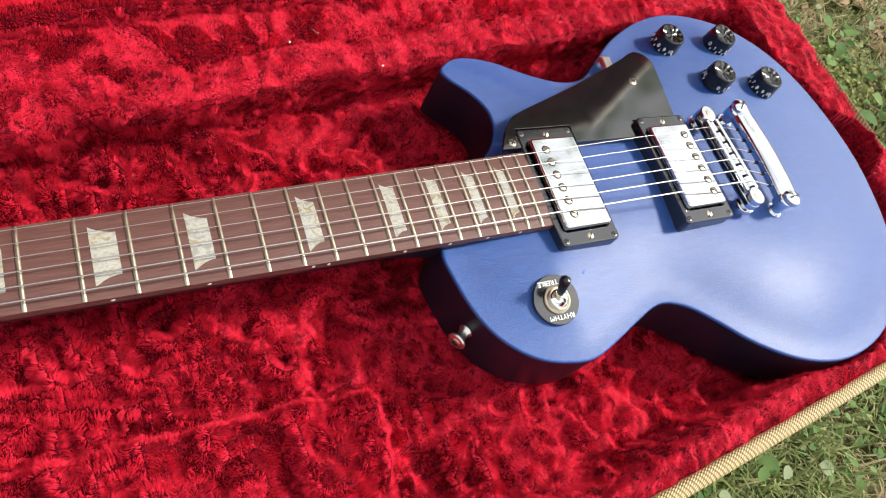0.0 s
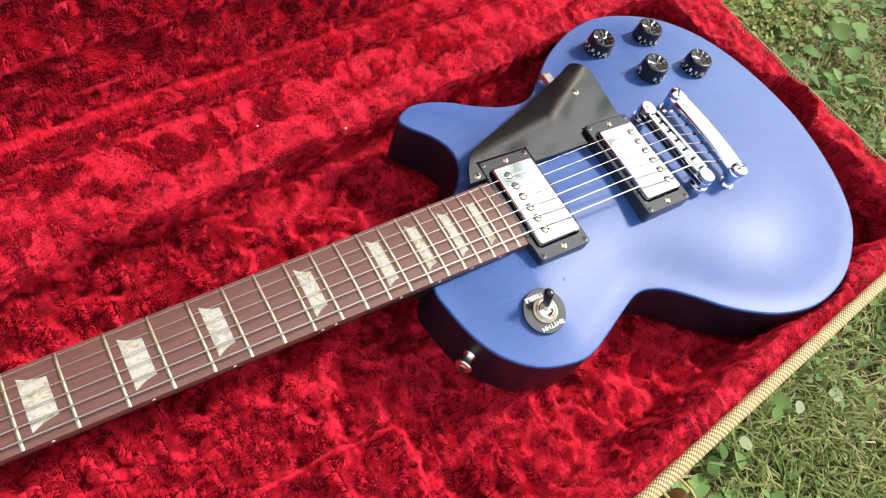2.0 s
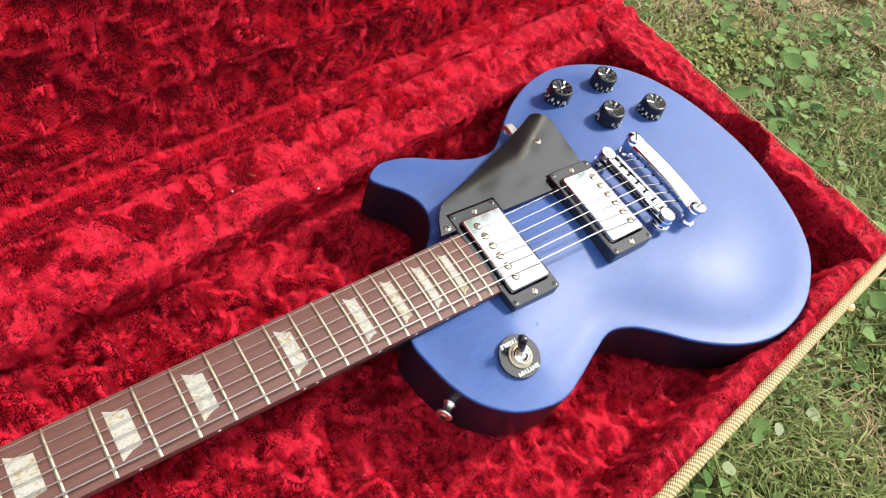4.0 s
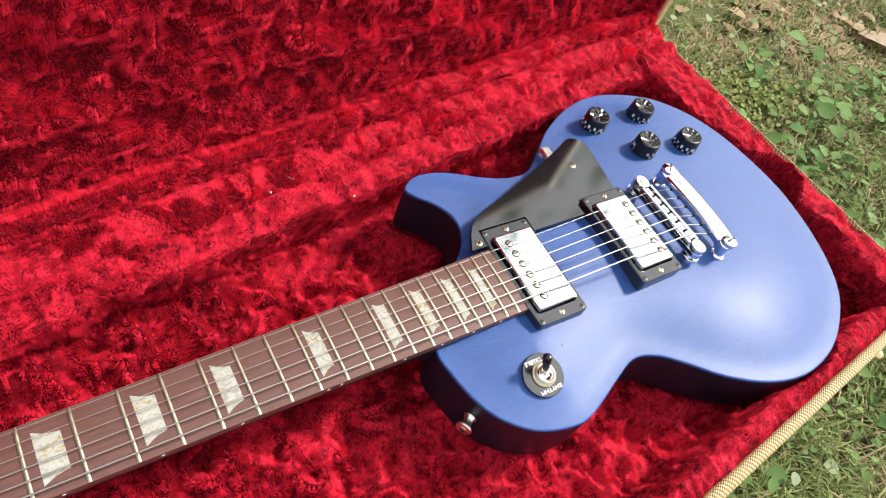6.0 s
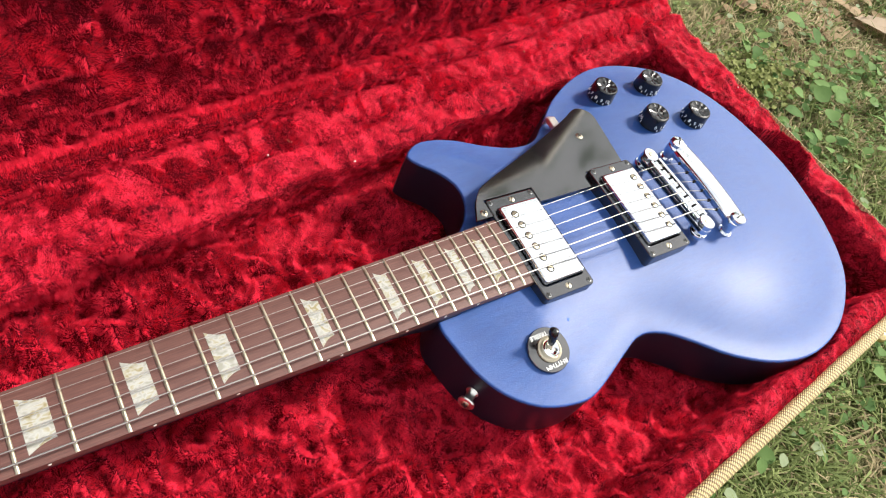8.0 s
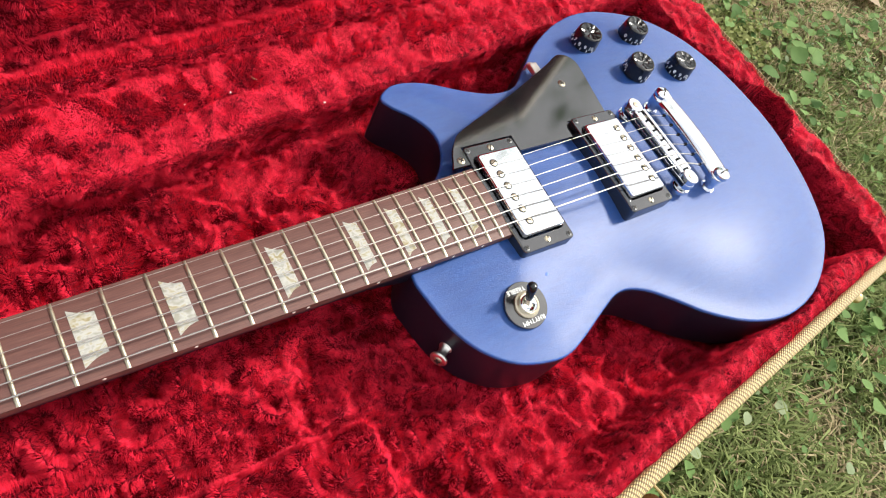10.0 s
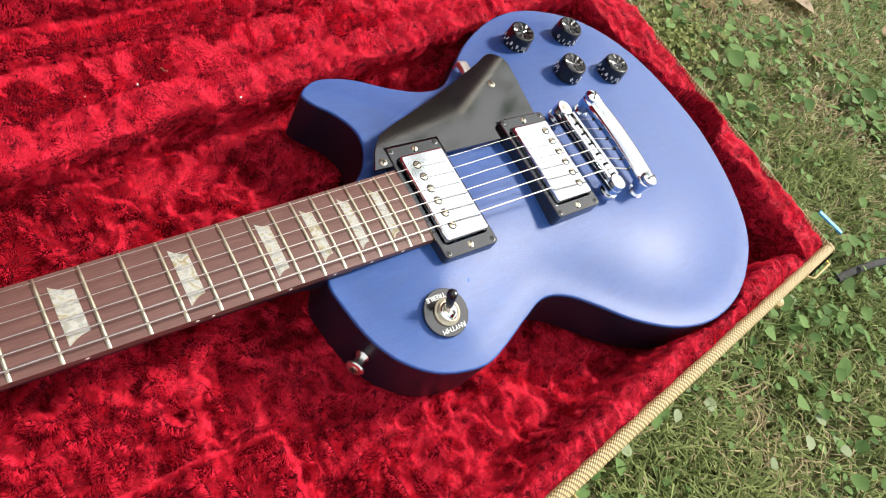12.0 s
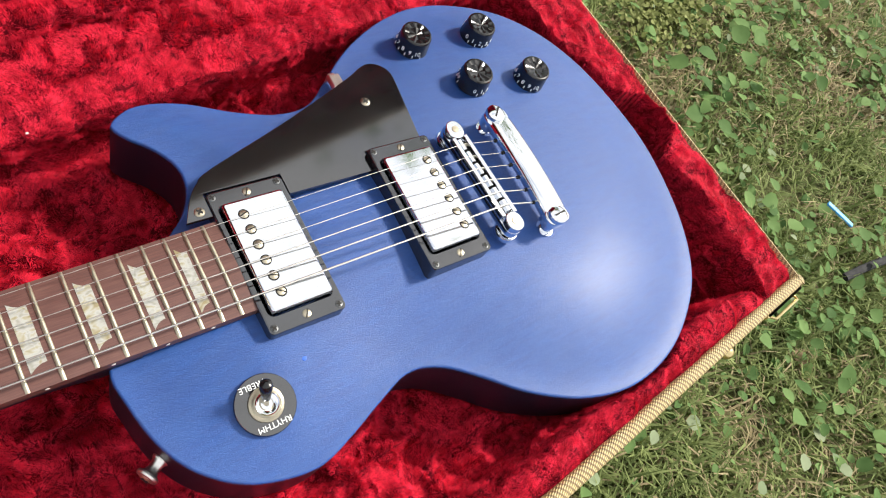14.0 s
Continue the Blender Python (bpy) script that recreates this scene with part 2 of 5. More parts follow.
def again(name, ob, parent, m, label=""):
    """Another part on the same mesh."""
    o = new(name, ob.data)
    o.parent, o.matrix_local = parent, m
    return tagged(o, label=label)


def thing(name, label, category, group="", kind="", at=(0, 0, 0)):
    ob = new(name)
    ob.empty_display_size = 0.05
    ob.location = at
    return tagged(ob, label, category, group, kind)


def loops(bm, rings, closed=True, cap_start=False, cap_end=False):
    """Skins rings of points of one length."""
    made = [[bm.verts.new(p) for p in ring] for ring in rings]
    n = len(made[0])
    for a, b in zip(made, made[1:]):
        for i in range(n if closed else n - 1):
            j = (i + 1) % n
            bm.faces.new((a[i], a[j], b[j], b[i]))
    if cap_start:
        bm.faces.new(made[0])
    if cap_end:
        bm.faces.new(made[-1])
    return made


def lathe(bm, profile, segs=28, m=Matrix()):
    """Turns (radius, height) pairs round z; ends on the axis where the radius is 0."""
    rings = []
    for r, z in profile:
        r = max(r, 1e-6)
        rings.append([m @ Vector((r * math.cos(2 * math.pi * k / segs), r * math.sin(2 * math.pi * k / segs), z)) for k in range(segs)])
    loops(bm, rings, True, True, True)


def offset(outline, d):
    """A closed outline (counter-clockwise) moved inwards by d."""
    pts, n = [Vector(p[:2]) for p in outline], len(outline)
    out = []
    for i in range(n):
        t = (pts[(i + 1) % n] - pts[i - 1]).normalized()
        out.append(pts[i] + Vector((-t.y, t.x)) * d)
    return out


def slab(bm, outline, z0, z1, r=0.0, m=Matrix(), steps=3, foot=0.0):
    """A plate of the outline from z0 to z1 with its upper edge rounded by r and its foot by foot."""
    levels = []
    if foot:
        levels += [(foot * (1 - math.sin(a)), z0 + foot * (1 - math.cos(a))) for a in np.linspace(0, math.pi / 2, steps + 1)]
    else:
        levels.append((0.0, z0))
    if r:
        levels += [(r * (1 - math.cos(a)), z1 - r + r * math.sin(a)) for a in np.linspace(0, math.pi / 2, steps + 1)]
    else:
        levels.append((0.0, z1))
    loops(bm, [[m @ Vector((p.x, p.y, z)) for p in offset(outline, d)] for d, z in levels], True, True, True)


def rounded(w, h, r, cx=0.0, cy=0.0, n=6):
    """A rectangle w by h with corners rounded by r, counter-clockwise."""
    pts = []
    for sx, sy, a0 in ((1, 1, 0), (-1, 1, 90), (-1, -1, 180), (1, -1, 270)):
        for k in range(n + 1):
            a = radians(a0 + 90 * k / n)
            pts.append((cx + sx * (w / 2 - r) + r * math.cos(a), cy + sy * (h / 2 - r) + r * math.sin(a)))
    return pts


def box(bm, lo, hi, r=0.0, m=Matrix()):
    lo, hi = Vector(lo), Vector(hi)
    c, s = (lo + hi) / 2, hi - lo
    if r:
        slab(bm, rounded(s.x, s.y, r, c.x, c.y, 3), lo.z, hi.z, r * 0.8, m, 3, r * 0.8)
    else:
        slab(bm, [(lo.x, lo.y), (hi.x, lo.y), (hi.x, hi.y), (lo.x, hi.y)], lo.z, hi.z, 0, m)


def tube(bm, pts, r, segs=10, flat=1.0):
    """A round bar along points; r may be a list."""
    pts = [Vector(p) for p in pts]
    radii = r if isinstance(r, (list, tuple)) else [r] * len(pts)
    rings = []
    for i, p in enumerate(pts):
        d = (pts[min(i + 1, len(pts) - 1)] - pts[max(i - 1, 0)]).normalized()
        side = d.cross(Vector((0, 0, 1)))
        side = side.normalized() if side.length > 1e-4 else Vector((1, 0, 0))
        up = side.cross(d)
        rings.append([p + radii[i] * (side * math.cos(a) + up * math.sin(a) * flat) for a in (2 * math.pi * k / segs for k in range(segs))])
    loops(bm, rings, True, True, True)


def smooth_closed(ctrl, per):
    """A closed Catmull-Rom curve through control points."""
    c, out = [Vector(p) for p in ctrl], []
    n = len(c)
    for i in range(n):
        p0, p1, p2, p3 = c[i - 1], c[i], c[(i + 1) % n], c[(i + 2) % n]
        for k in range(per):
            t = k / per
            out.append(0.5 * (2 * p1 + (p2 - p0) * t + (2 * p0 - 5 * p1 + 4 * p2 - p3) * t * t + (3 * p1 - p0 - 3 * p2 + p3) * t ** 3))
    return out


def resample(pts, step):
    out, total = [], 0.0
    n = len(pts)
    lens = [(pts[(i + 1) % n] - pts[i]).length for i in range(n)]
    count = int(sum(lens) / step)
    want, i, gone = 0.0, 0, 0.0
    for k in range(count):
        want = sum(lens) * k / count
        while gone + lens[i] < want:
            gone += lens[i]
            i += 1
        out.append(pts[i].lerp(pts[(i + 1) % n], (want - gone) / lens[i]))
    return out


def smoothstep(a, b, x):
    t = np.clip((x - a) / (b - a), 0, 1)
    return t * t * (3 - 2 * t)


def letters(text, size, thick=0.00012):
    """A word as a flat mesh, centred, in the xy plane."""
    cu = bpy.data.curves.new("word", "FONT")
    cu.body, cu.size, cu.align_x, cu.align_y, cu.extrude = text, size, "CENTER", "CENTER", thick
    cu.resolution_u = 2
    ob = bpy.data.objects.new("word", cu)
    me = bpy.data.meshes.new_from_object(ob)
    bpy.data.objects.remove(ob)
    return me


def creases(p, scale, seed):
    """Crumpled relief in 0..1: soft lumps parted by sharp creases, drawn out by a warp."""
    w = p + scale * 0.9 * np.stack([field(p, scale * 1.3, seed + k) - 0.5 for k in (1, 2, 3)], 1)
    return 1 - np.abs(2 * field(w, scale, seed) - 1)


def hash3(i, j, k, seed):
    h = (i * 374761393 + j * 668265263 + k * 2147483647 + seed * 974634777) & 0xFFFFFFFF
    h = ((h ^ (h >> 13)) * 1274126177) & 0xFFFFFFFF
    return ((h ^ (h >> 16)) & 0xFFFF) / 65535.0


def field(p, scale, seed=0):
    """Smooth value noise in 0..1 over points p (n, 3); scale: the size of its lumps in metres."""
    q = np.asarray(p, float) / scale + 1000.0
    f = np.floor(q).astype(np.int64)
    t = q - f
    t = t * t * (3 - 2 * t)
    out = 0.0
    for dx in (0, 1):
        for dy in (0, 1):
            for dz in (0, 1):
                w = (t[:, 0] if dx else 1 - t[:, 0]) * (t[:, 1] if dy else 1 - t[:, 1]) * (t[:, 2] if dz else 1 - t[:, 2])
                out = out + w * hash3(f[:, 0] + dx, f[:, 1] + dy, f[:, 2] + dz, seed)
    return out


# ---- guitar measures shared with the case ----
RIM_Z, BODY_DEPTH, CENTRE_Z = 0.523, 0.050, 0.5355
OUTLINE = [(384, -26), (385, -46), (391, -71), (402, -91), (420, -107), (441, -115), (462, -117), (484, -110), (508, -100), (531, -92.5),
           (552, -98), (572, -113), (600, -137), (637, -157), (678, -165), (722, -158), (761, -138), (790, -111), (811, -70), (823, -20),
           (824, 22), (814, 76), (794, 118), (762, 149), (722, 165), (684, 169), (645, 160), (606, 140), (577, 117), (556, 101),
           (533, 99), (507, 107), (482, 119), (462, 124), (446, 123), (433, 114), (437, 104), (450, 91), (458, 76), (457, 60),
           (448, 45), (436, 34), (422, 14), (400, -4)]
RIM = resample(smooth_closed([(x * MM, y * MM) for x, y in OUTLINE], 8), 0.0045)
if sum(a.x * b.y - b.x * a.y for a, b in zip(RIM, RIM[1:] + RIM[:1])) < 0:
    RIM.reverse()


def inside_distance(xy):
    """Distance to the guitar's outline, positive inside it."""
    p = np.array([(v.x, v.y) for v in RIM])
    q = np.roll(p, -1, 0)
    out = np.empty(len(xy))
    for s in range(0, len(xy), 4000):
        c = xy[s : s + 4000, None, :]
        d = q - p
        t = np.clip(((c - p) * d).sum(-1) / (d * d).sum(-1), 0, 1)
        dist = np.linalg.norm(c - p - t[..., None] * d, axis=-1).min(1)
        cross = ((p[:, 1] > c[..., 1]) != (q[:, 1] > c[..., 1])) & (c[..., 0] < d[:, 0] * (c[..., 1] - p[:, 1]) / np.where(d[:, 1] == 0, 1e-12, d[:, 1]) + p[:, 0])
        out[s : s + 4000] = np.where(cross.sum(1) % 2 == 1, dist, -dist)
    return out


# ---- ground ----
def build_ground():
    rng = np.random.default_rng(5)
    bm = bmesh.new()
    # one sheet: fine near the case, out to the horizon
    xs = sorted({*np.linspace(-0.8, 4.0, 60).round(3), -400, -60, -12, -4, 8, 20, 80, 400})
    ys = sorted({*np.linspace(-1.2, 3.0, 54).round(3), -400, -60, -12, -4, 8, 20, 80, 400})
    grid = np.array([(x, y, 0.0) for x in xs for y in ys])
    near = (np.abs(grid[:, 0] - 1.5) < 3) & (np.abs(grid[:, 1] - 0.9) < 3)
    grid[:, 2] = np.where(near, (field(grid, 0.35, 3) - 0.5) * 0.03 + (field(grid, 0.12, 4) - 0.5) * 0.014, 0)
    vs = [bm.verts.new(p) for p in grid]
    ny = len(ys)
    for i in range(len(xs) - 1):
        for j in range(ny - 1):
            bm.faces.new((vs[i * ny + j], vs[(i + 1) * ny + j], vs[(i + 1) * ny + j + 1], vs[i * ny + j + 1]))
    ground = part("ground", bm, "soil", None, "bare brown soil under a thin short lawn", kind="structure")
    ground["category"] = "ground"

    def height(p):
        q = np.c_[p[:, :2], np.zeros(len(p))]
        return (field(q, 0.35, 3) - 0.5) * 0.03 + (field(q, 0.12, 4) - 0.5) * 0.014

    def scatter(n, lo=(0.85, -0.85), hi=(3.3, 1.05)):
        p = rng.uniform(lo, hi, (n, 2)) + rng.normal(0, 0.25, (n, 2))
        far = rng.uniform(size=n) < 0.30
        wide = np.c_[rng.normal(1.3, 2.1, n), rng.normal(0.4, 2.0, n)]
        p = np.where(far[:, None], wide, p)
        return np.c_[p, height(np.c_[p, np.zeros(n)])]

    def blades(name, roots, length, width, material, label, lean=(0.3, 1.2)):
        n = len(roots)
        a = rng.uniform(0, 2 * np.pi, n)
        l = rng.uniform(*length, n)
        w = rng.uniform(*width, n)
        e = rng.uniform(*lean, n)
        way = np.c_[np.cos(a), np.sin(a), np.zeros(n)]
        across = np.c_[-np.sin(a), np.cos(a), np.zeros(n)]
        up = np.array([0, 0, 1.0])
        pts = []
        for f, wid in ((0.0, 1.0), (0.55, 0.8)):
            bend = e * (0.3 + f)
            mid = roots + way * (l * f * np.sin(bend))[:, None] + up * (l * f * np.cos(np.minimum(bend, 1.5)))[:, None]
            pts += [mid - across * (w * wid / 2)[:, None], mid + across * (w * wid / 2)[:, None]]
        bend = e * 1.3
        pts.append(roots + way * (l * np.sin(bend))[:, None] + up * (l * np.maximum(np.cos(bend), 0.02))[:, None])
        v = np.stack(pts, 1).reshape(-1, 3)
        base = np.arange(n) * 5
        tri = np.concatenate([np.stack([base + i for i in q], 1) for q in ((0, 1, 3), (0, 3, 2), (2, 3, 4))])
        me = bpy.data.meshes.new(name)
        me.vertices.add(len(v))
        me.vertices.foreach_set("co", v.ravel())
        me.loops.add(tri.size)
        me.loops.foreach_set("vertex_index", tri.ravel())
        me.polygons.add(len(tri))
        me.polygons.foreach_set("loop_start", np.arange(0, tri.size, 3))
        me.update()
        me.validate()
        return finish(name, me, material, None, label, "stuff")

    def patchy(n, size, seed, thin, share=None, **kw):
        p = scatter(n, **kw)
        keep = field(np.c_[p[:, :2], np.zeros(n)], size, seed) > rng.uniform(thin, 0.9, n)
        if share is not None:
            keep &= rng.uniform(size=n) < share(p)
        return p[keep]

    def worn(p):
        """Bare, leaf-strewn soil beyond the back of the case."""
        d = np.hypot((p[:, 0] - 2.10) / 0.60, (p[:, 1] - 0.70) / 0.27) + 0.7 * (field(p, 0.15, 17) - 0.5)
        return 1 - smoothstep(0.6, 1.2, d)

    g = blades("grass", patchy(165000, 0.16, 11, 0.0, lambda p: (1 - 0.60 * smoothstep(-0.3, 0.4, p[:, 1])) * (1 - 0.5 * worn(p))),
               (0.030, 0.085), (0.0028, 0.0058), "grass", "short green lawn grass, thin in places", (0.4, 1.4))
    g["category"] = "grass"
    g = blades("dry_grass", patchy(120000, 0.2, 12, 0.1, lambda p: 0.30 + 0.70 * smoothstep(-0.3, 0.3, p[:, 1])),
               (0.03, 0.10), (0.0014, 0.0044), "dry", "pale dry grass stems lying through the lawn", (0.9, 1.55))
    g["category"] = "grass"

    def leaves(name, roots, size, material, label, spread, count=(3, 6), rise=(0.01, 0.045), flat=0.5):
        verts, faces = [], []
        for r in roots:
            k = rng.integers(*count)
            turn = rng.uniform(0, 6.28)
            for c in range(k):
                a = turn + 6.28 * c / k + rng.uniform(-0.4, 0.4)
                s = rng.uniform(*size)
                far = rng.uniform(0.3, 1.0) * spread
                mid = r + np.array([math.cos(a) * far, math.sin(a) * far, rng.uniform(*rise)])
                d = np.array([math.cos(a), math.sin(a), rng.uniform(-0.5, 0.5) * flat])
                d /= np.linalg.norm(d)
                x = np.cross(d, (0, 0, 1.0))
                x = x / np.linalg.norm(x) + np.array([0, 0, rng.uniform(-0.5, 0.5) * flat])
                n = np.cross(x, d)
                b = len(verts)
                shape = ((0, 0), (0.2, 0.32), (0.5, 0.42), (0.8, 0.27), (1, 0), (0.8, -0.27), (0.5, -0.42), (0.2, -0.32))
                for along, side in shape:
                    verts.append(mid + d * s * along + x * s * side + n * s * (0.18 * abs(side) - 0.15 * along * along))
                verts.append(mid + d * s * 0.5 - n * s * 0.05)
                faces += [(b + i, b + (i + 1) % 8, b + 8) for i in range(8)]
        me = bpy.data.meshes.new(name)
        me.from_pydata([tuple(v) for v in verts], [], faces)
        for p in me.polygons:
            p.use_smooth = True
        o = finish(name, me, material, None, label, "stuff")
        o["category"] = "plants"
        return o

    leaves("broad_leaf_weeds", patchy(1700, 0.3, 21, 0.3), (0.016, 0.040), "clover", "broad green weed leaves low in the lawn", 0.03, rise=(0.02, 0.06), flat=1.1)
    clump = np.array([(1.89, 0.305), (1.88, 0.24), (1.95, 0.33), (1.69, 0.33), (1.65, 0.277), (1.645, 0.21), (1.63, 0.18), (2.14, 0.08), (2.22, 0.05), (2.36, 0.175),
                      (1.56, -0.35), (2.47, 0.13), (2.07, 0.35), (2.05, 0.55), (2.9, 0.3), (2.7, 0.5)])
    clump = np.c_[clump, height(clump) + 0.012]
    leaves("large_weed_leaves", clump, (0.028, 0.055), "clover", "large dark green weed leaves standing in the lawn", 0.025, (1, 4), (0.045, 0.08), 1.1)
    leaves("small_clover_leaves", patchy(3000, 0.22, 22, 0.25), (0.008, 0.020), "clover", "small round clover leaves in the lawn", 0.018)
    tuft = np.c_[rng.normal((1.77, 0.455), (0.085, 0.045), (420, 2)), np.zeros(420)]
    tuft[:, 2] = height(tuft) + rng.uniform(0.0, 0.04, 420)
    leaves("yellow_green_herb", tuft, (0.006, 0.014), "herb", "bushy yellow-green herb with small crinkled leaves", 0.014, (3, 6), (0.005, 0.03), 1.4)
    leaves("pale_leaves", patchy(600, 0.4, 23, 0.2), (0.012, 0.030), "pale_leaf", "pale sunlit leaves lying in the grass", 0.02, (1, 3), (0.02, 0.05))
    leaves("fallen_leaves", patchy(900, 0.35, 24, 0.0, lambda p: 0.10 + 0.9 * worn(p), lo=(1.4, 0.3), hi=(2.8, 1.05)), (0.025, 0.070), "brown_leaf", "dry brown fallen leaves on bare soil", 0.02, (1, 3), (0.004, 0.025))
    one = np.array([(2.545, 0.46)])
    leaves("fallen_leaf", np.c_[one, height(one) + 0.03], (0.16, 0.17), "tan_leaf", "long pale tan fallen leaf lying in the grass", 0.004, (1, 2), (0.0, 0.004), 0.4)

    bm = bmesh.new()
    box(bm, (-0.036, -0.006, 0), (0.036, 0.006, 0.005), 0.002, pose(0, 0, 0, 0, 4, 0))
    stick = part("plastic_strip", bm, "blue_plastic", None, "small flat sky blue plastic strip lying in the grass")
    stick.matrix_world = pose(1.820, -0.118, 0.050, 0, 0, -65)
    tagged(stick, category="plastic strip")
    bm = bmesh.new()
    pts = [(1.705 + 0.06 * k, -0.229 - 0.0065 * k + 0.003 * math.sin(k), 0.050 + 0.005 * math.sin(k * 0.9)) for k in range(14)]
    tube(bm, pts, 0.0085, 10, 0.6)
    strap = part("black_strap", bm, "black_strap", None, "black webbing strap lying loose on the lawn")
    tagged(strap, category="strap")


build_ground()


def build_tree(x, y, high, seed):
    """A broad tree: a tapered trunk, limbs, and a crown of many small leaf clumps with gaps."""
    rng = np.random.default_rng(seed)
    tree = thing("tree", "leafy broad green tree standing beyond the lawn", "tree", "trees round the lawn", at=(x, y, 0))
    bm = bmesh.new()
    tube(bm, [(0, 0, -0.1), (0.05, 0, high * 0.2), (0.0, 0.08, high * 0.45), (0.1, 0.1, high * 0.85)], [0.22, 0.17, 0.12, 0.03], 12)
    limbs = []
    for k in range(9):
        a, h = k * 2.4 + rng.uniform(-0.3, 0.3), high * rng.uniform(0.25, 0.6)
        far = high * rng.uniform(0.22, 0.36)
        tip = (math.cos(a) * far, math.sin(a) * far, h + high * rng.uniform(0.1, 0.25))
        tube(bm, [(0, 0, h), (tip[0] * 0.5, tip[1] * 0.5, h + (tip[2] - h) * 0.65), tip], [0.07, 0.045, 0.012], 8)
        limbs.append(tip)
    part("trunk", bm, "bench", tree)
    verts, faces = [], []
    for n in range(5200):
        c = np.array(limbs[rng.integers(len(limbs))]) if rng.uniform() < 0.75 else np.array((0, 0, high * 0.8))
        p = c + rng.normal(0, high * 0.085, 3)
        d = rng.normal(size=3)
        d /= np.linalg.norm(d)
        e = np.cross(d, rng.normal(size=3))
        e /= np.linalg.norm(e)
        s = rng.uniform(0.07, 0.16)
        b = len(verts)
        verts += [p - d * s, p + e * s * 0.5, p + d * s, p - e * s * 0.5]
        faces.append((b, b + 1, b + 2, b + 3))
    me = bpy.data.meshes.new("crown")
    me.from_pydata([tuple(v) for v in verts], [], faces)
    finish("crown", me, "clover", tree, "", "stuff")
    return tree


build_tree(-0.6, 7.2, 8.4, 1)
build_tree(4.3, 6.0, 7.8, 2)
build_tree(-4.2, 5.6, 8.0, 3)


# ---- the case ----
def front_y(x):
    return -0.166 + 0.109 * (x - 0.902)


def end_x(y):
    return 0.902 - 0.10 * (y + 0.166)


def seam_y(x):
    return 0.180 + 0.165 * (x - 0.54)


CASE_Z, CASE_FLOOR, CASE_FOOT = 0.520, 0.456, 0.415
CORNERS = {"fe": (0.902, -0.166), "be": (0.860, 0.255), "bn": (-0.185, 0.083), "fn": (-0.150, -0.281)}


def pile_on(name, grid, parent, label, density, keep=None, length=(0.0024, 0.0042), seed=1, laid=None, short=None, turned=np.eye(3)):
    """Grows a plush pile on a grid of points (rows, columns, 3): single fibres that lean in brushed patches."""
    rng = np.random.default_rng(seed)
    a, b, c, d = grid[:-1, :-1], grid[1:, :-1], grid[1:, 1:], grid[:-1, 1:]
    n = np.cross(c - a, d - b).reshape(-1, 3)
    area = np.linalg.norm(n, axis=1) / 2
    n = n / np.maximum(np.linalg.norm(n, axis=1), 1e-12)[:, None]
    a, b, c, d = (q.reshape(-1, 3) for q in (a, b, c, d))
    if keep is not None:
        area = area * keep((a + c) / 2)
    many = rng.poisson(area * density * 1e6)
    cell = np.repeat(np.arange(len(area)), many)
    u, v = rng.uniform(size=(2, len(cell), 1))
    p = a[cell] * (1 - u) * (1 - v) + b[cell] * u * (1 - v) + c[cell] * u * v + d[cell] * (1 - u) * v
    nn = n[cell]
    # brushed patches: direction and lean change from tuft to tuft
    p0 = p
    p = p + 0.040 * np.stack([field(p, 0.034, seed + k) - 0.5 for k in (7, 8, 9)], 1) + 0.012 * np.stack([field(p, 0.011, seed + k) - 0.5 for k in (12, 13, 14)], 1)
    turn = 4.0 * field(p, 0.060, seed + 1) + 4.5 * field(p, 0.015, seed + 2)
    brushed = 0.40 * field(p, 0.026, seed + 3) + 0.40 * field(p, 0.010, seed + 4) + 0.20 * field(p, 0.0042, seed + 6)
    if laid is not None:
        brushed = brushed + laid(p0)
    lean = 0.04 + 1.16 * smoothstep(0.50, 0.60, brushed)
    t1 = np.cross(nn, (0.31, 0.9, 0.2))
    t1 /= np.linalg.norm(t1, axis=1)[:, None]
    t2 = np.cross(nn, t1)
    turn = turn + rng.normal(0, 0.60, len(p))
    lean = np.clip(lean + rng.normal(0, 0.20, len(p)), 0.02, 1.35)
    flat = t1 * np.cos(turn)[:, None] + t2 * np.sin(turn)[:, None]
    way = nn * np.cos(lean)[:, None] + flat * np.sin(lean)[:, None]
    long = rng.uniform(*length, len(p))[:, None] * (0.55 + 0.9 * field(p, 0.006, seed + 5))[:, None]
    if short is not None:
        long = long * short(p0)[:, None]
    # standing fibres face the sun; their shaded backs are shaped in to darken patches
    stand = (1 - smoothstep(0.3, 0.9, lean))[:, None]
    side = np.cross(nn, flat) * (1 - 0.8 * stand) + np.cross(way, np.array(SUN_DIR) @ turned) * stand + rng.normal(0, 0.30, (len(p), 3))
    side -= way * (side * way).sum(1)[:, None]
    side /= np.linalg.norm(side, axis=1)[:, None]
    p = p0
    wide = rng.uniform(0.00009, 0.00021, len(p))[:, None]
    # tips gather in small tufts
    tuft = 0.0030 * np.stack([field(p, 0.0050, seed + k) - 0.5 for k in (21, 22, 23)], 1)
    v3 = np.stack([p - side * wide, p + side * wide, p + way * long + tuft], 1).reshape(-1, 3)
    me = bpy.data.meshes.new(name)
    me.vertices.add(len(v3))
    me.vertices.foreach_set("co", v3.ravel())
    me.loops.add(len(v3))
    me.loops.foreach_set("vertex_index", np.arange(len(v3)))
    me.polygons.add(len(p))
    me.polygons.foreach_set("loop_start", np.arange(0, len(v3), 3))
    me.update()
    return finish(name, me, "pile", parent, label, "stuff")


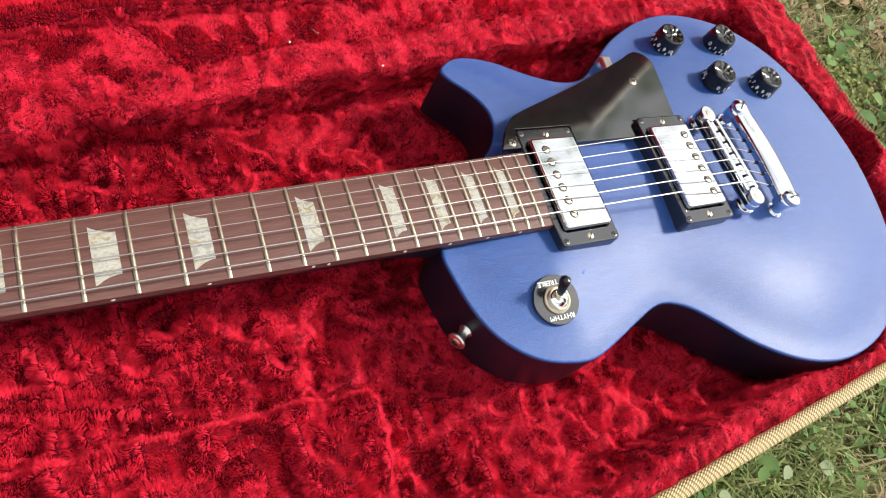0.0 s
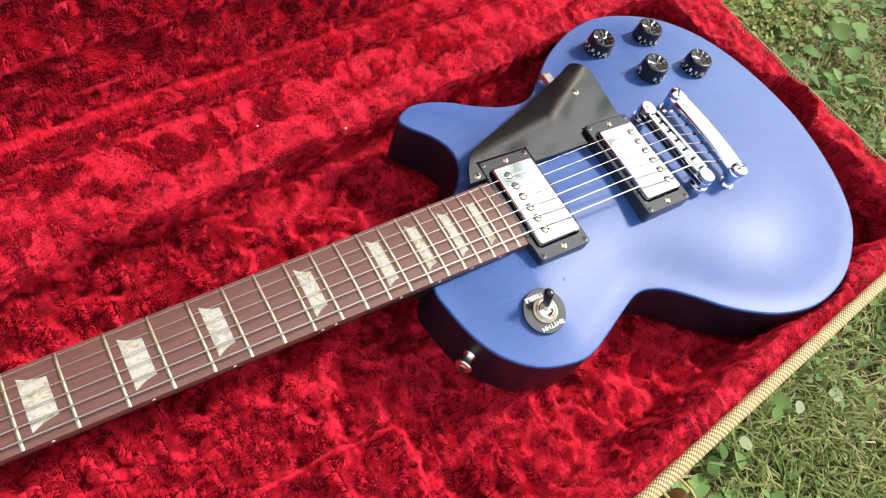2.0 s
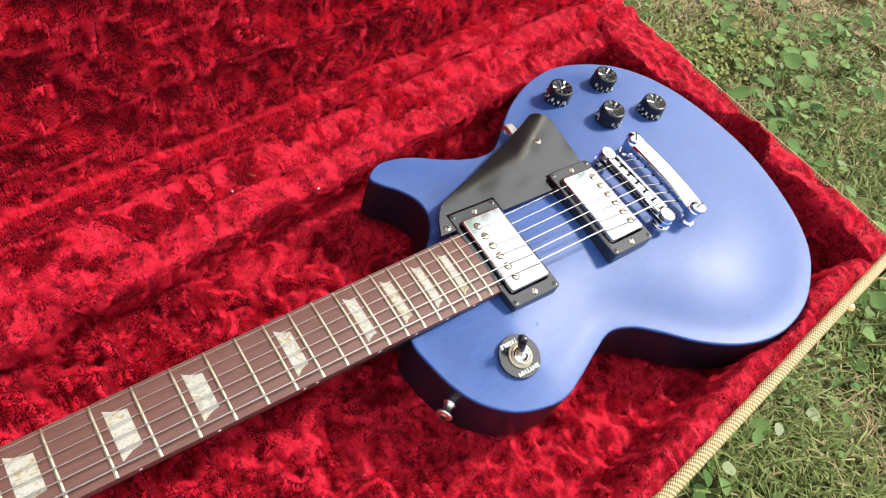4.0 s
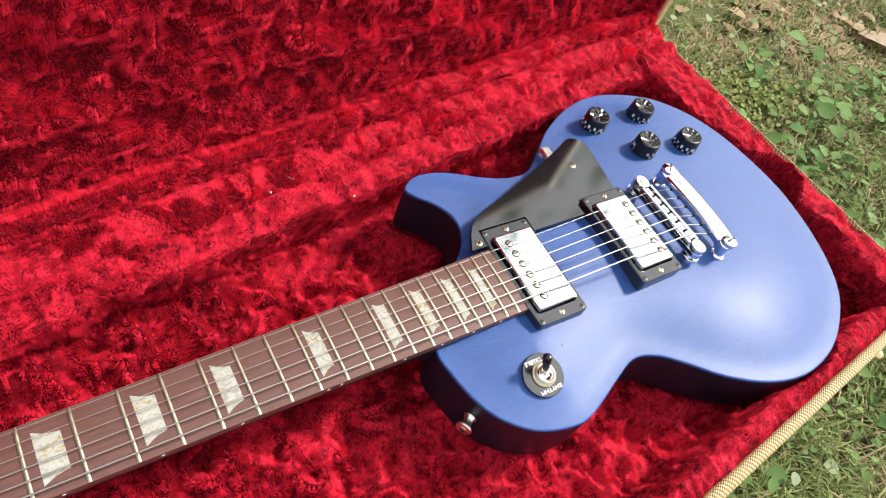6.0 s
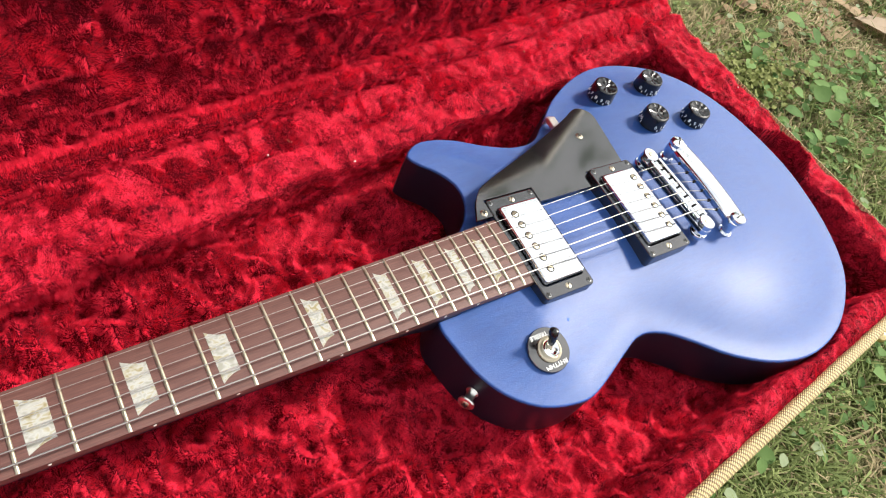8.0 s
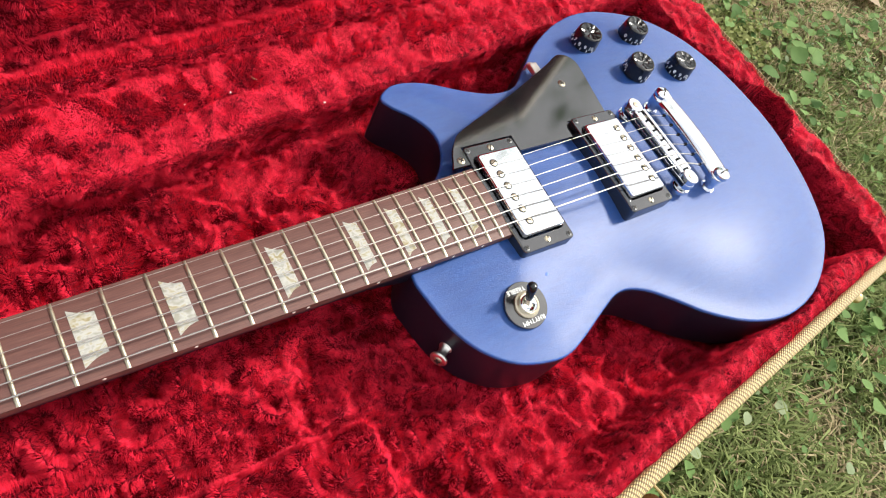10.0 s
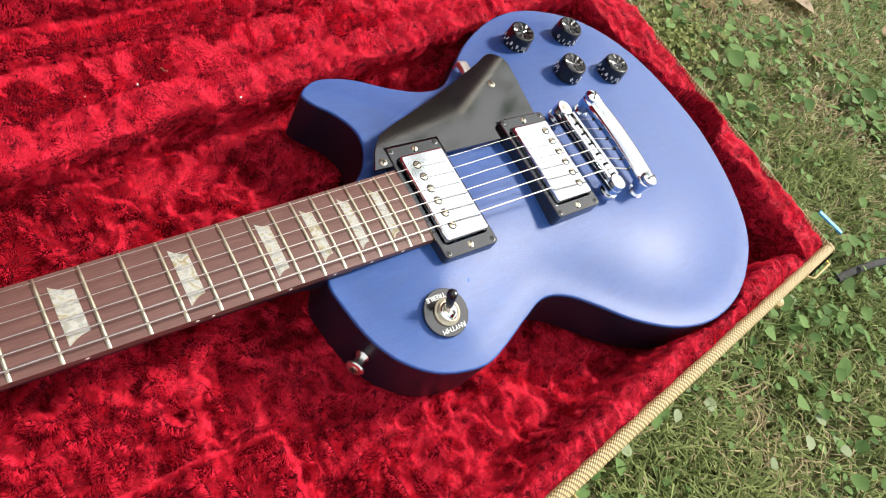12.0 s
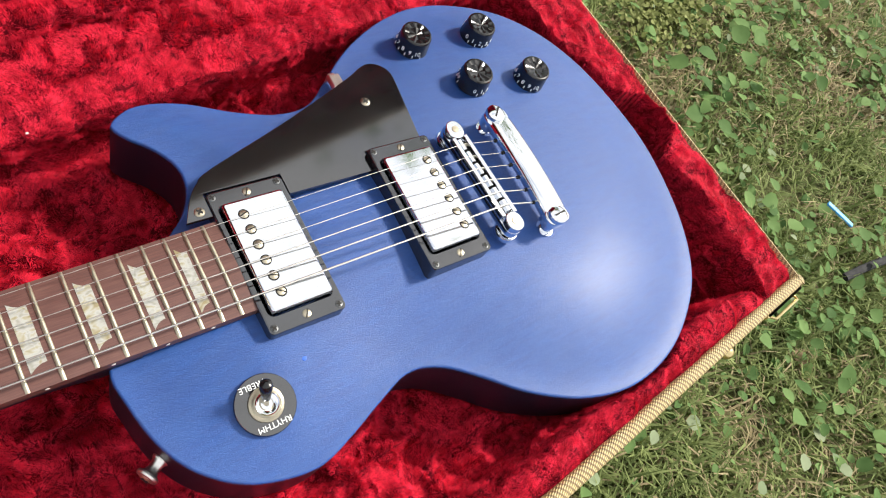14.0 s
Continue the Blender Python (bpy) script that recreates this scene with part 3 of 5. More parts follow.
def sheet(name, grid, material, parent, label=""):
    rows, cols = grid.shape[:2]
    idx = np.arange(rows * cols).reshape(rows, cols)
    quads = np.stack([idx[:-1, :-1], idx[1:, :-1], idx[1:, 1:], idx[:-1, 1:]], -1).reshape(-1, 4)
    me = bpy.data.meshes.new(name)
    me.from_pydata(grid.reshape(-1, 3).tolist(), [], quads.tolist())
    for p in me.polygons:
        p.use_smooth = True
    return finish(name, me, material, parent, label)


def lining_height(x, y):
    """The plush lining of the lower half over the plan."""
    p0 = np.c_[x, y, np.zeros(len(x))]
    df = (y - front_y(x)) * 0.994
    de = (end_x(y) - x) * 0.995
    db = (seam_y(x) - y) * 0.987
    dn = (x + 0.15)
    inside = inside_distance(np.c_[x, y])
    wob = (field(p0, 0.05, 31) - 0.5) * 0.006
    # end pad: narrow at a slot for the strap pin, wider towards the front corner
    we = np.interp(y, [-0.160, -0.139, -0.113, -0.090, -0.062, -0.040, -0.0165, -0.0085, 0.004, 0.007, 0.044, 0.0485, 0.072, 0.0975, 0.1145, 0.140, 0.25],
                   [0.049, 0.047, 0.039, 0.038, 0.041, 0.045, 0.049, 0.032, 0.012, 0.010, 0.010, 0.042, 0.049, 0.056, 0.060, 0.065, 0.070])
    wf = np.interp(x, [-0.2, 0.45, 0.55, 0.80, 0.835, 0.85, 0.87], [0.012, 0.014, 0.026, 0.028, 0.024, 0.012, 0.010])
    rf = np.interp(x, [0.3, 0.45, 0.56], [0.045, 0.032, 0.012])
    end = 1 - smoothstep(we + wob, we + wob + 0.004, de)
    front = 1 - smoothstep(0, 1, (df - wf - wob) / rf)
    back = 1 - 0.10 * smoothstep(0.004, 0.014, db + wob) - 0.90 * smoothstep(0.024, 0.033, db + 1.2 * wob)
    neck = 1 - smoothstep(0.01, 0.03, dn)
    wall = np.maximum.reduce([end, front, back, neck])
    seam = -0.007 * (1 - smoothstep(0.001, 0.007, db + 0.5 * wob)) + 0.004 * np.exp(-(((db - 0.013 + wob) / 0.004) ** 2))
    crown = -0.004 * (1 - smoothstep(0.0, 0.010, np.minimum.reduce([df - 0.008, de - 0.001, db + 0.004])))
    floor = CASE_FLOOR + (field(p0, 0.09, 32) - 0.5) * 0.012 + (field(p0, 0.035, 33) - 0.5) * 0.006
    floor = floor - 0.010 * smoothstep(0.322, 0.335, x) * (1 - smoothstep(0.350, 0.385, x)) * (1 - smoothstep(-0.100, -0.075, y))
    floor = floor - 0.024 * smoothstep(-0.100, -0.088, y) * (1 - smoothstep(-0.070, -0.045, y)) * (1 - smoothstep(0.12, 0.34, x))
    pad_top = 0.5140 + 0.0030 * (end * (1 - smoothstep(0.0, 0.02, 0.022 - df)))
    z = floor + (pad_top - floor) * wall + (crown + seam) * wall
    # accessory box beside the neck
    cx, cy = 0.330 - x - 0.06 * np.maximum(-0.09 - y, 0), -0.0905 - y
    lid = smoothstep(-0.003, 0.004, cx) * smoothstep(-0.003, 0.004, cy) * smoothstep(-0.02, 0, 0.33 - 0.0 - x + 0.02)
    z = np.maximum(z, floor + (0.4840 + (field(p0, 0.06, 34) - 0.5) * 0.004 - floor) * lid)
    # deep recess for the strap button
    slot = smoothstep(0.012, 0.020, de) * (1 - smoothstep(0.060, 0.080, de)) * smoothstep(-0.020, -0.008, y) * (1 - smoothstep(0.044, 0.050, y))
    z = z - 0.020 * slot * (1 - wall)
    # the guitar presses its place free
    bed = smoothstep(-0.005, 0.001, inside)
    z = z * (1 - bed) + np.minimum(z, RIM_Z - BODY_DEPTH - 0.012) * bed
    return z


def build_case():
    case = thing("guitar_case", "open tweed guitar case lined with red plush, standing on a bench", "guitar case", at=(0.38, -0.02, CASE_FOOT))
    case_parts = []

    def add(ob):
        ob.matrix_parent_inverse = Matrix.Translation((-0.38, 0.02, -CASE_FOOT))
        case_parts.append(ob)
        return ob

    c = {k: Vector((*v, 0)) for k, v in CORNERS.items()}

    def wall_piece(name, a, b, thick=0.010, top=CASE_Z):
        """A tweed-covered wall from a to b, rounded over its upper edge; inside is to the left of the way."""
        bm = bmesh.new()
        along = (b - a).normalized()
        inward = Vector((-along.y, along.x, 0))
        n = 2 + int((b - a).length / 0.05)
        prof = [(0, CASE_FOOT), (0, top - 0.004), (0.0012, top - 0.0012), (0.004, top), (thick - 0.002, top - 0.0006), (thick, top - 0.003), (thick, CASE_FOOT)]
        rings = []
        for k in range(n + 1):
            p = a.lerp(b, k / n)
            rings.append([p + inward * d + Vector((0, 0, z)) for d, z in prof])
        made = loops(bm, rings, True, True, True)
        uv = bm.loops.layers.uv.new("UVMap")
        run = np.r_[0, np.cumsum([math.dist(prof[i], prof[i + 1]) for i in range(len(prof) - 1)])]
        where = {}
        for k, ring in enumerate(made):
            for i, v in enumerate(ring):
                where[v] = ((b - a).length * k / n / 0.0042, run[i] / 0.0042)
        for f in bm.faces:
            for lp in f.loops:
                lp[uv].uv = where[lp.vert]
        return add(part(name, bm, "tweed", case, "straw coloured tweed wall", 50))

    fe, be, bn, fn = c["fe"], c["be"], c["bn"], c["fn"]
    wall_piece("front_wall", fn, fe)
    wall_piece("end_wall", fe, be, 0.006)
    wall_piece("back_wall", be, bn)
    wall_piece("neck_wall", bn, fn)
    bm = bmesh.new()
    slab(bm, [tuple(p[:2]) for p in (fn, fe, be, bn)], CASE_FOOT - 0.006, CASE_FOOT, 0)
    add(part("base", bm, "tweed", case))

    # lining of the lower half
    rows, cols = 420, 190
    s, t = np.meshgrid(np.linspace(0, 1, rows), np.linspace(0, 1, cols), indexing="ij")
    fr_n, fr_e, bk_e, bk_n = (-0.140, -0.2696), (0.8972, -0.1582), (0.8592, 0.2325), (-0.170, 0.0630)
    gx = (fr_n[0] * (1 - s) + fr_e[0] * s) * (1 - t) + (bk_n[0] * (1 - s) + bk_e[0] * s) * t
    gy = (fr_n[1] * (1 - s) + fr_e[1] * s) * (1 - t) + (bk_n[1] * (1 - s) + bk_e[1] * s) * t
    gz = lining_height(gx.ravel(), gy.ravel()).reshape(gx.shape)
    # the back pad rolls over its foot
    db = (seam_y(gx) - gy) * 0.987
    roll = smoothstep(0.010, 0.022, db) * (1 - smoothstep(0.036, 0.050, db))
    gy = gy + roll * (0.009 * (1 - smoothstep(0.465, 0.490, gz)) - 0.005 * smoothstep(0.485, 0.505, gz))
    low = np.stack([gx, gy, gz], -1)
    flat_low = low.reshape(-1, 3).copy()
    low[..., 2] += ((creases(flat_low, 0.045, 41) - 0.5) * 0.012 + (creases(flat_low, 0.019, 44) - 0.5) * 0.017 + (creases(flat_low, 0.009, 47) - 0.5) * 0.0065).reshape(gx.shape) * (1 - 0.60 * smoothstep(0.49, 0.51, gz))
    lining = add(sheet("lining", low, "backing", case, "deep red plush lining"))

    def seen(p):
        free = inside_distance(p[:, :2]) < 0.012
        return (free & (p[:, 0] > 0.03)).astype(float)

    def brushing(p):
        """Laid flatter on the pads and on the accessory box, standing beside the neck."""
        cx, cy = 0.330 - p[:, 0], -0.0905 - p[:, 1]
        near = np.minimum(cx, cy)
        on_box = smoothstep(-0.002, 0.004, near)
        return 0.19 * smoothstep(0.498, 0.508, p[:, 2]) + 0.05 - 0.22 * (1 - smoothstep(0.12, 0.40, p[:, 0])) * (1 - smoothstep(0.485, 0.500, p[:, 2])) - 0.14 * on_box + 0.11 * smoothstep(0.30, 0.42, p[:, 0]) - 0.30 * smoothstep(0.79, 0.82, p[:, 0]) * (1 - smoothstep(0.485, 0.500, p[:, 2])) - 0.14 * (1 - smoothstep(0.15, 0.30, p[:, 0])) * smoothstep(0.490, 0.505, p[:, 2])

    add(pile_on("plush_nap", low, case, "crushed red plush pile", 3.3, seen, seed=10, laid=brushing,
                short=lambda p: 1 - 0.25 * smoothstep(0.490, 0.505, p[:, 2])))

    # plush up the inner face of the end wall, seen in the slot
    ga, gb = np.meshgrid(np.linspace(0, 1, 60), np.linspace(0, 1, 22), indexing="ij")
    ey = -0.150 + 0.375 * ga
    strip = np.stack([end_x(ey) - 0.0068 - 0.001 * gb, ey, 0.442 + 0.073 * (1 - gb)], -1)[:, ::-1]
    add(sheet("end_lining", strip, "backing", case))
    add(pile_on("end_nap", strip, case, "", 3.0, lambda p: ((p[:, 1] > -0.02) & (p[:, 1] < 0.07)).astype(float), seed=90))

    # lid, thrown back past upright on the hinge
    lean = radians(LID_LEAN)
    along = (bn - be).normalized()
    out = Vector((-along.y, along.x, 0)) * -1
    if out.y < 0:
        out = -out
    be = be - along * 0.008
    hinge = be + Vector((0, 0, CASE_Z + 0.001)) + out * 0.001
    up_lid = out * math.sin(lean) + Vector((0, 0, math.cos(lean)))
    back = out * math.cos(lean) - Vector((0, 0, math.sin(lean)))
    m_lid = Matrix.Translation(hinge) @ Matrix((along, up_lid, back)).transposed().to_4x4()
    length, high, deep = (bn - be).length, 0.395, 0.052
    lid = new("lid")
    lid.empty_display_size = 0.05
    lid.parent = case
    lid.matrix_world = m_lid
    lid.matrix_parent_inverse = Matrix.Translation((-0.38, 0.02, -CASE_FOOT))
    lid["label"] = "open lid lined with red plush"

    def slanted(x, y):
        """The lid's end leans outwards with height, as the case widens towards its front."""
        return x - 0.10 * np.maximum(y, 0) * (1 - np.clip(x / 0.6, 0, 1))

    def lid_board(name, lo, hi, r=0.003):
        bm = bmesh.new()
        box(bm, lo, hi, r)
        for v in bm.verts:
            v.co.x = slanted(v.co.x, v.co.y)
        uv = bm.loops.layers.uv.new("UVMap")
        for f in bm.faces:
            for lp in f.loops:
                q = lp.vert.co
                lp[uv].uv = ((q.x + q.z) / 0.0042, (q.y + q.z * 0.5) / 0.0042)
        return part(name, bm, "tweed", lid, "", 50)

    lid_board("lid_end_wall", (-0.002, 0, -0.002), (0.011, high, deep))
    lid_board("lid_neck_wall", (length - 0.010, 0, 0), (length, high, deep))
    lid_board("lid_front_wall", (0.0102, high - 0.010, 0), (length - 0.0102, high, deep))
    lid_board("lid_hinge_wall", (0.0102, -0.022, 0.004), (length - 0.0102, -0.0160, deep))
    lid_board("lid_panel", (0, -0.022, deep + 0.0003), (length, high, deep + 0.006))

    # plush of the lid: from the seam over the rim, a lip, the hinge wall, a fold, and up the padded panel
    n_al = 400
    prof = [(-0.031, -0.016), (-0.027, -0.007), (-0.020, 0.000), (-0.012, 0.003), (-0.005, 0.0052), (0.0015, 0.0035), (0.008, -0.005), (0.012, -0.003),
            (0.006, 0.0035), (0.0005, 0.008), (0.0000, 0.0125), (0.003, 0.0165), (0.012, 0.0165), (0.022, 0.011), (0.030, 0.003), (0.036, -0.004),
            (0.038, 0.001), (0.032, 0.0070), (0.0262, 0.0100), (0.0250, 0.014), (0.0258, 0.021), (0.028, 0.030), (0.033, 0.048), (0.0355, 0.058),
            (0.0470, 0.0625), (0.0350, 0.0660), (0.0315, 0.0690), (0.0325, 0.0740)]
    prof += [(0.037 + 0.004 * math.sin(k * 0.5), 0.08 + 0.0145 * k) for k in range(21)]
    pts = [Vector(p) for p in prof]
    fine = []
    for i in range(len(pts) - 1):
        k = max(1, int((pts[i + 1] - pts[i]).length / 0.0035))
        fine += [pts[i].lerp(pts[i + 1], j / k) for j in range(k)]
    fine.append(pts[-1])
    run = np.linspace(0.011, length - 0.012, n_al)
    loc = np.array([[(a, q.y, q.x) for q in fine] for a in run])
    flat = loc.reshape(-1, 3)
    wav = (field(flat, 0.08, 51) - 0.5) * 0.008 + (creases(flat, 0.045, 52) - 0.5) * 0.010 + (creases(flat, 0.019, 56) - 0.5) * 0.013
    flat[:, 2] -= wav * smoothstep(0.015, 0.05, flat[:, 1]) + (creases(flat, 0.010, 58) - 0.5) * 0.0050
    flat[:, 1] += (field(flat, 0.06, 53) - 0.5) * 0.006 * (1 - smoothstep(0.06, 0.09, flat[:, 1]))
    flat[:, 0] = slanted(flat[:, 0], flat[:, 1])
    loc = flat.reshape(loc.shape)
    loc = loc[::-1]
    sheet("lid_lining", loc, "backing", lid, "deep red plush lining")
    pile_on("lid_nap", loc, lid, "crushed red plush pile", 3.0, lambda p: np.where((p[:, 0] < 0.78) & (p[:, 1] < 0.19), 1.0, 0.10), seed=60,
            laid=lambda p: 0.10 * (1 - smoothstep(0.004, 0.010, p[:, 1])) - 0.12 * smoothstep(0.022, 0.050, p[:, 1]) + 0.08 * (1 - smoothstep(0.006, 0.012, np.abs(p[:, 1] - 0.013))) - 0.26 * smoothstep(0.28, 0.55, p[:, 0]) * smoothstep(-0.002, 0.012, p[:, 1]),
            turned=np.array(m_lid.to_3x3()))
    # plush over the inner face of the lid's end wall
    ga, gb = np.meshgrid(np.linspace(0.001, 0.040, 16), np.linspace(0.004, high - 0.012, 90), indexing="ij")
    bulge = 0.010 + 0.007 * np.sin((ga - 0.001) / 0.039 * np.pi) ** 0.5 
    endg = np.stack([slanted(bulge, gb), gb, ga], -1)
    endg = endg[:, ::-1]
    sheet("lid_end_lining", endg, "backing", lid)
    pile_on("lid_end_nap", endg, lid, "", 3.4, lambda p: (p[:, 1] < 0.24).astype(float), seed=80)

    # accessory: handle, catches
    along_f = (fe - fn).normalized()
    outward = Vector((along_f.y, -along_f.x, 0))

    def on_front(x, out_by, z):
        return Vector((x, front_y(x), 0)) + outward * out_by + Vector((0, 0, z))

    frame_f = Matrix((along_f, -outward, Vector((0, 0, 1)))).transposed().to_4x4()

    def at_front(x, out_by, z):
        return Matrix.Translation(on_front(x, out_by, z)) @ frame_f

    handle = part("handle", handle_mesh(), "leather", case, "brown leather carrying handle")
    handle.matrix_world = at_front(0.42, 0.004, 0.485)
    handle.matrix_parent_inverse = Matrix.Translation((-0.38, 0.02, -CASE_FOOT))
    for dx in (-0.062, 0.062):
        bm = bmesh.new()
        pts = [(dx - 0.009, 0.002, 0.004), (dx - 0.009, -0.010, 0.007), (dx - 0.007, -0.016, 0.008), (dx + 0.007, -0.016, 0.008), (dx + 0.009, -0.010, 0.007), (dx + 0.009, 0.002, 0.004)]
        tube(bm, pts, 0.0011, 8)
        part("handle_loop", bm, "brass", handle, "pale brass wire loop")
    stud_bm = bmesh.new()
    lathe(stud_bm, [(0, 0), (0.0055, 0), (0.0055, 0.002), (0.0045, 0.0045), (0.0025, 0.006), (0, 0.0064)], 20, pose(0, 0, 0, 90))
    stud = part("rivet", stud_bm, "brass", case, "domed brass rivet")
    stud.matrix_world = at_front(0.785, 0.0, 0.508)
    stud.matrix_parent_inverse = Matrix.Translation((-0.38, 0.02, -CASE_FOOT))
    bm = bmesh.new()
    box(bm, (-0.030, -0.0025, -0.024), (0.030, 0.0, 0.006), 0.0015)
    catch = part("catch", bm, "brass", case, "brass catch plate near the corner")
    catch.matrix_world = at_front(0.872, 0.0003, 0.508)
    catch.matrix_parent_inverse = Matrix.Translation((-0.38, 0.02, -CASE_FOOT))
    bm = bmesh.new()
    tube(bm, [(-0.022, -0.003, 0.001), (-0.020, -0.007, 0.003), (0.018, -0.007, 0.003), (0.020, -0.003, 0.001)], 0.0012, 8)
    part("catch_loop", bm, "brass", catch)
    return case


def handle_mesh():
    bm = bmesh.new()
    rings = []
    for k in range(25):
        f = k / 24
        x = -0.068 + 0.136 * f
        lift = math.sin(math.pi * f) ** 0.5
        wide = 0.010 + 0.002 * lift
        y = -0.010 - 0.014 * lift
        rings.append([(x, y + 0.006 * math.cos(a), -0.004 - 0.012 * lift + wide * math.sin(a)) for a in (2 * math.pi * j / 14 for j in range(14))])
    loops(bm, [[Vector(p) for p in r] for r in rings], True, True, True)
    return bm


LID_LEAN = 3.5
guitar_case = build_case()


def build_bench():
    bench = thing("bench", "plain low weathered wooden bench under the guitar case", "bench", at=(0.37, 0.0, 0))
    for k in range(3):
        bm = bmesh.new()
        box(bm, (-0.56, -0.145 + 0.115 * k, 0.383), (0.40, -0.035 + 0.115 * k, 0.4085), 0.003)
        part("board", bm, "bench", bench)
    for sx in (-0.45, 0.30):
        for sy in (-0.10, 0.15):
            bm = bmesh.new()
            box(bm, (sx - 0.03, sy - 0.03, -0.01), (sx + 0.03, sy + 0.03, 0.3828), 0.003)
            part("leg", bm, "bench", bench)
    return bench


build_bench()


# ---- the guitar ----
SCALE, NECK_TILT, BOARD_X, BOARD_Z = 0.62865, 3.5, 0.46, 0.540
NECK = Matrix.Translation((BOARD_X, 0, BOARD_Z)) @ Matrix.Rotation(radians(-NECK_TILT), 4, "Y") @ Matrix.Translation((-BOARD_X, 0, 0))
RADIUS = 0.305


def fret_x(n):
    return SCALE * (1 - 2 ** (-n / 12))


def half_width(x):
    return (0.04305 + 0.00935 * x / (SCALE / 2)) / 2


def crown(y, x):
    """Height of the curved fretboard over its edge."""
    h = half_width(x)
    return math.sqrt(RADIUS ** 2 - y * y) - math.sqrt(RADIUS ** 2 - h * h)


def screw(parent, name, at, r, m=None, material="old_nickel", cross=False, turn=30, label=""):
    """A domed screw; its slot or cross is shade laid on as dark bars."""
    base = Matrix.Translation(at) @ (m or Matrix()) @ pose(0, 0, 0, 0, 0, turn)
    bm = bmesh.new()
    lathe(bm, [(0, -0.001), (r, -0.001), (r, 0.0002), (r * 0.85, 0.0007), (r * 0.4, 0.001), (0, 0.00105)], 20, base)
    head = part(name, bm, material, parent, label)
    bm = bmesh.new()
    for k in range(2 if cross else 1):
        l, w = (r * 0.66, r * 0.19) if cross else (r * 0.98, r * 0.14)
        box(bm, (-l, -w, 0.0003), (l, w, 0.0012 if cross else 0.00115), 0, base @ pose(0, 0, 0.0001 * k, 0, 0, 90 * k))
    part("slot", bm, "slot", head)
    return head


def top_height(xy):
    """The carved top over the plan: a shallow dish at the rim, then a low dome up to the flat middle."""
    d = np.maximum(inside_distance(xy), 0) - 0.013
    d = 0.5 * (d + np.sqrt(d * d + 0.010 ** 2)) - 0.0017
    rise = 1 - (1 - np.clip(d / 0.098, 0, 1)) ** 2.1
    return RIM_Z + (CENTRE_Z - RIM_Z) * rise


def top_at(x, y):
    return float(top_height(np.array([[x, y]]))[0])


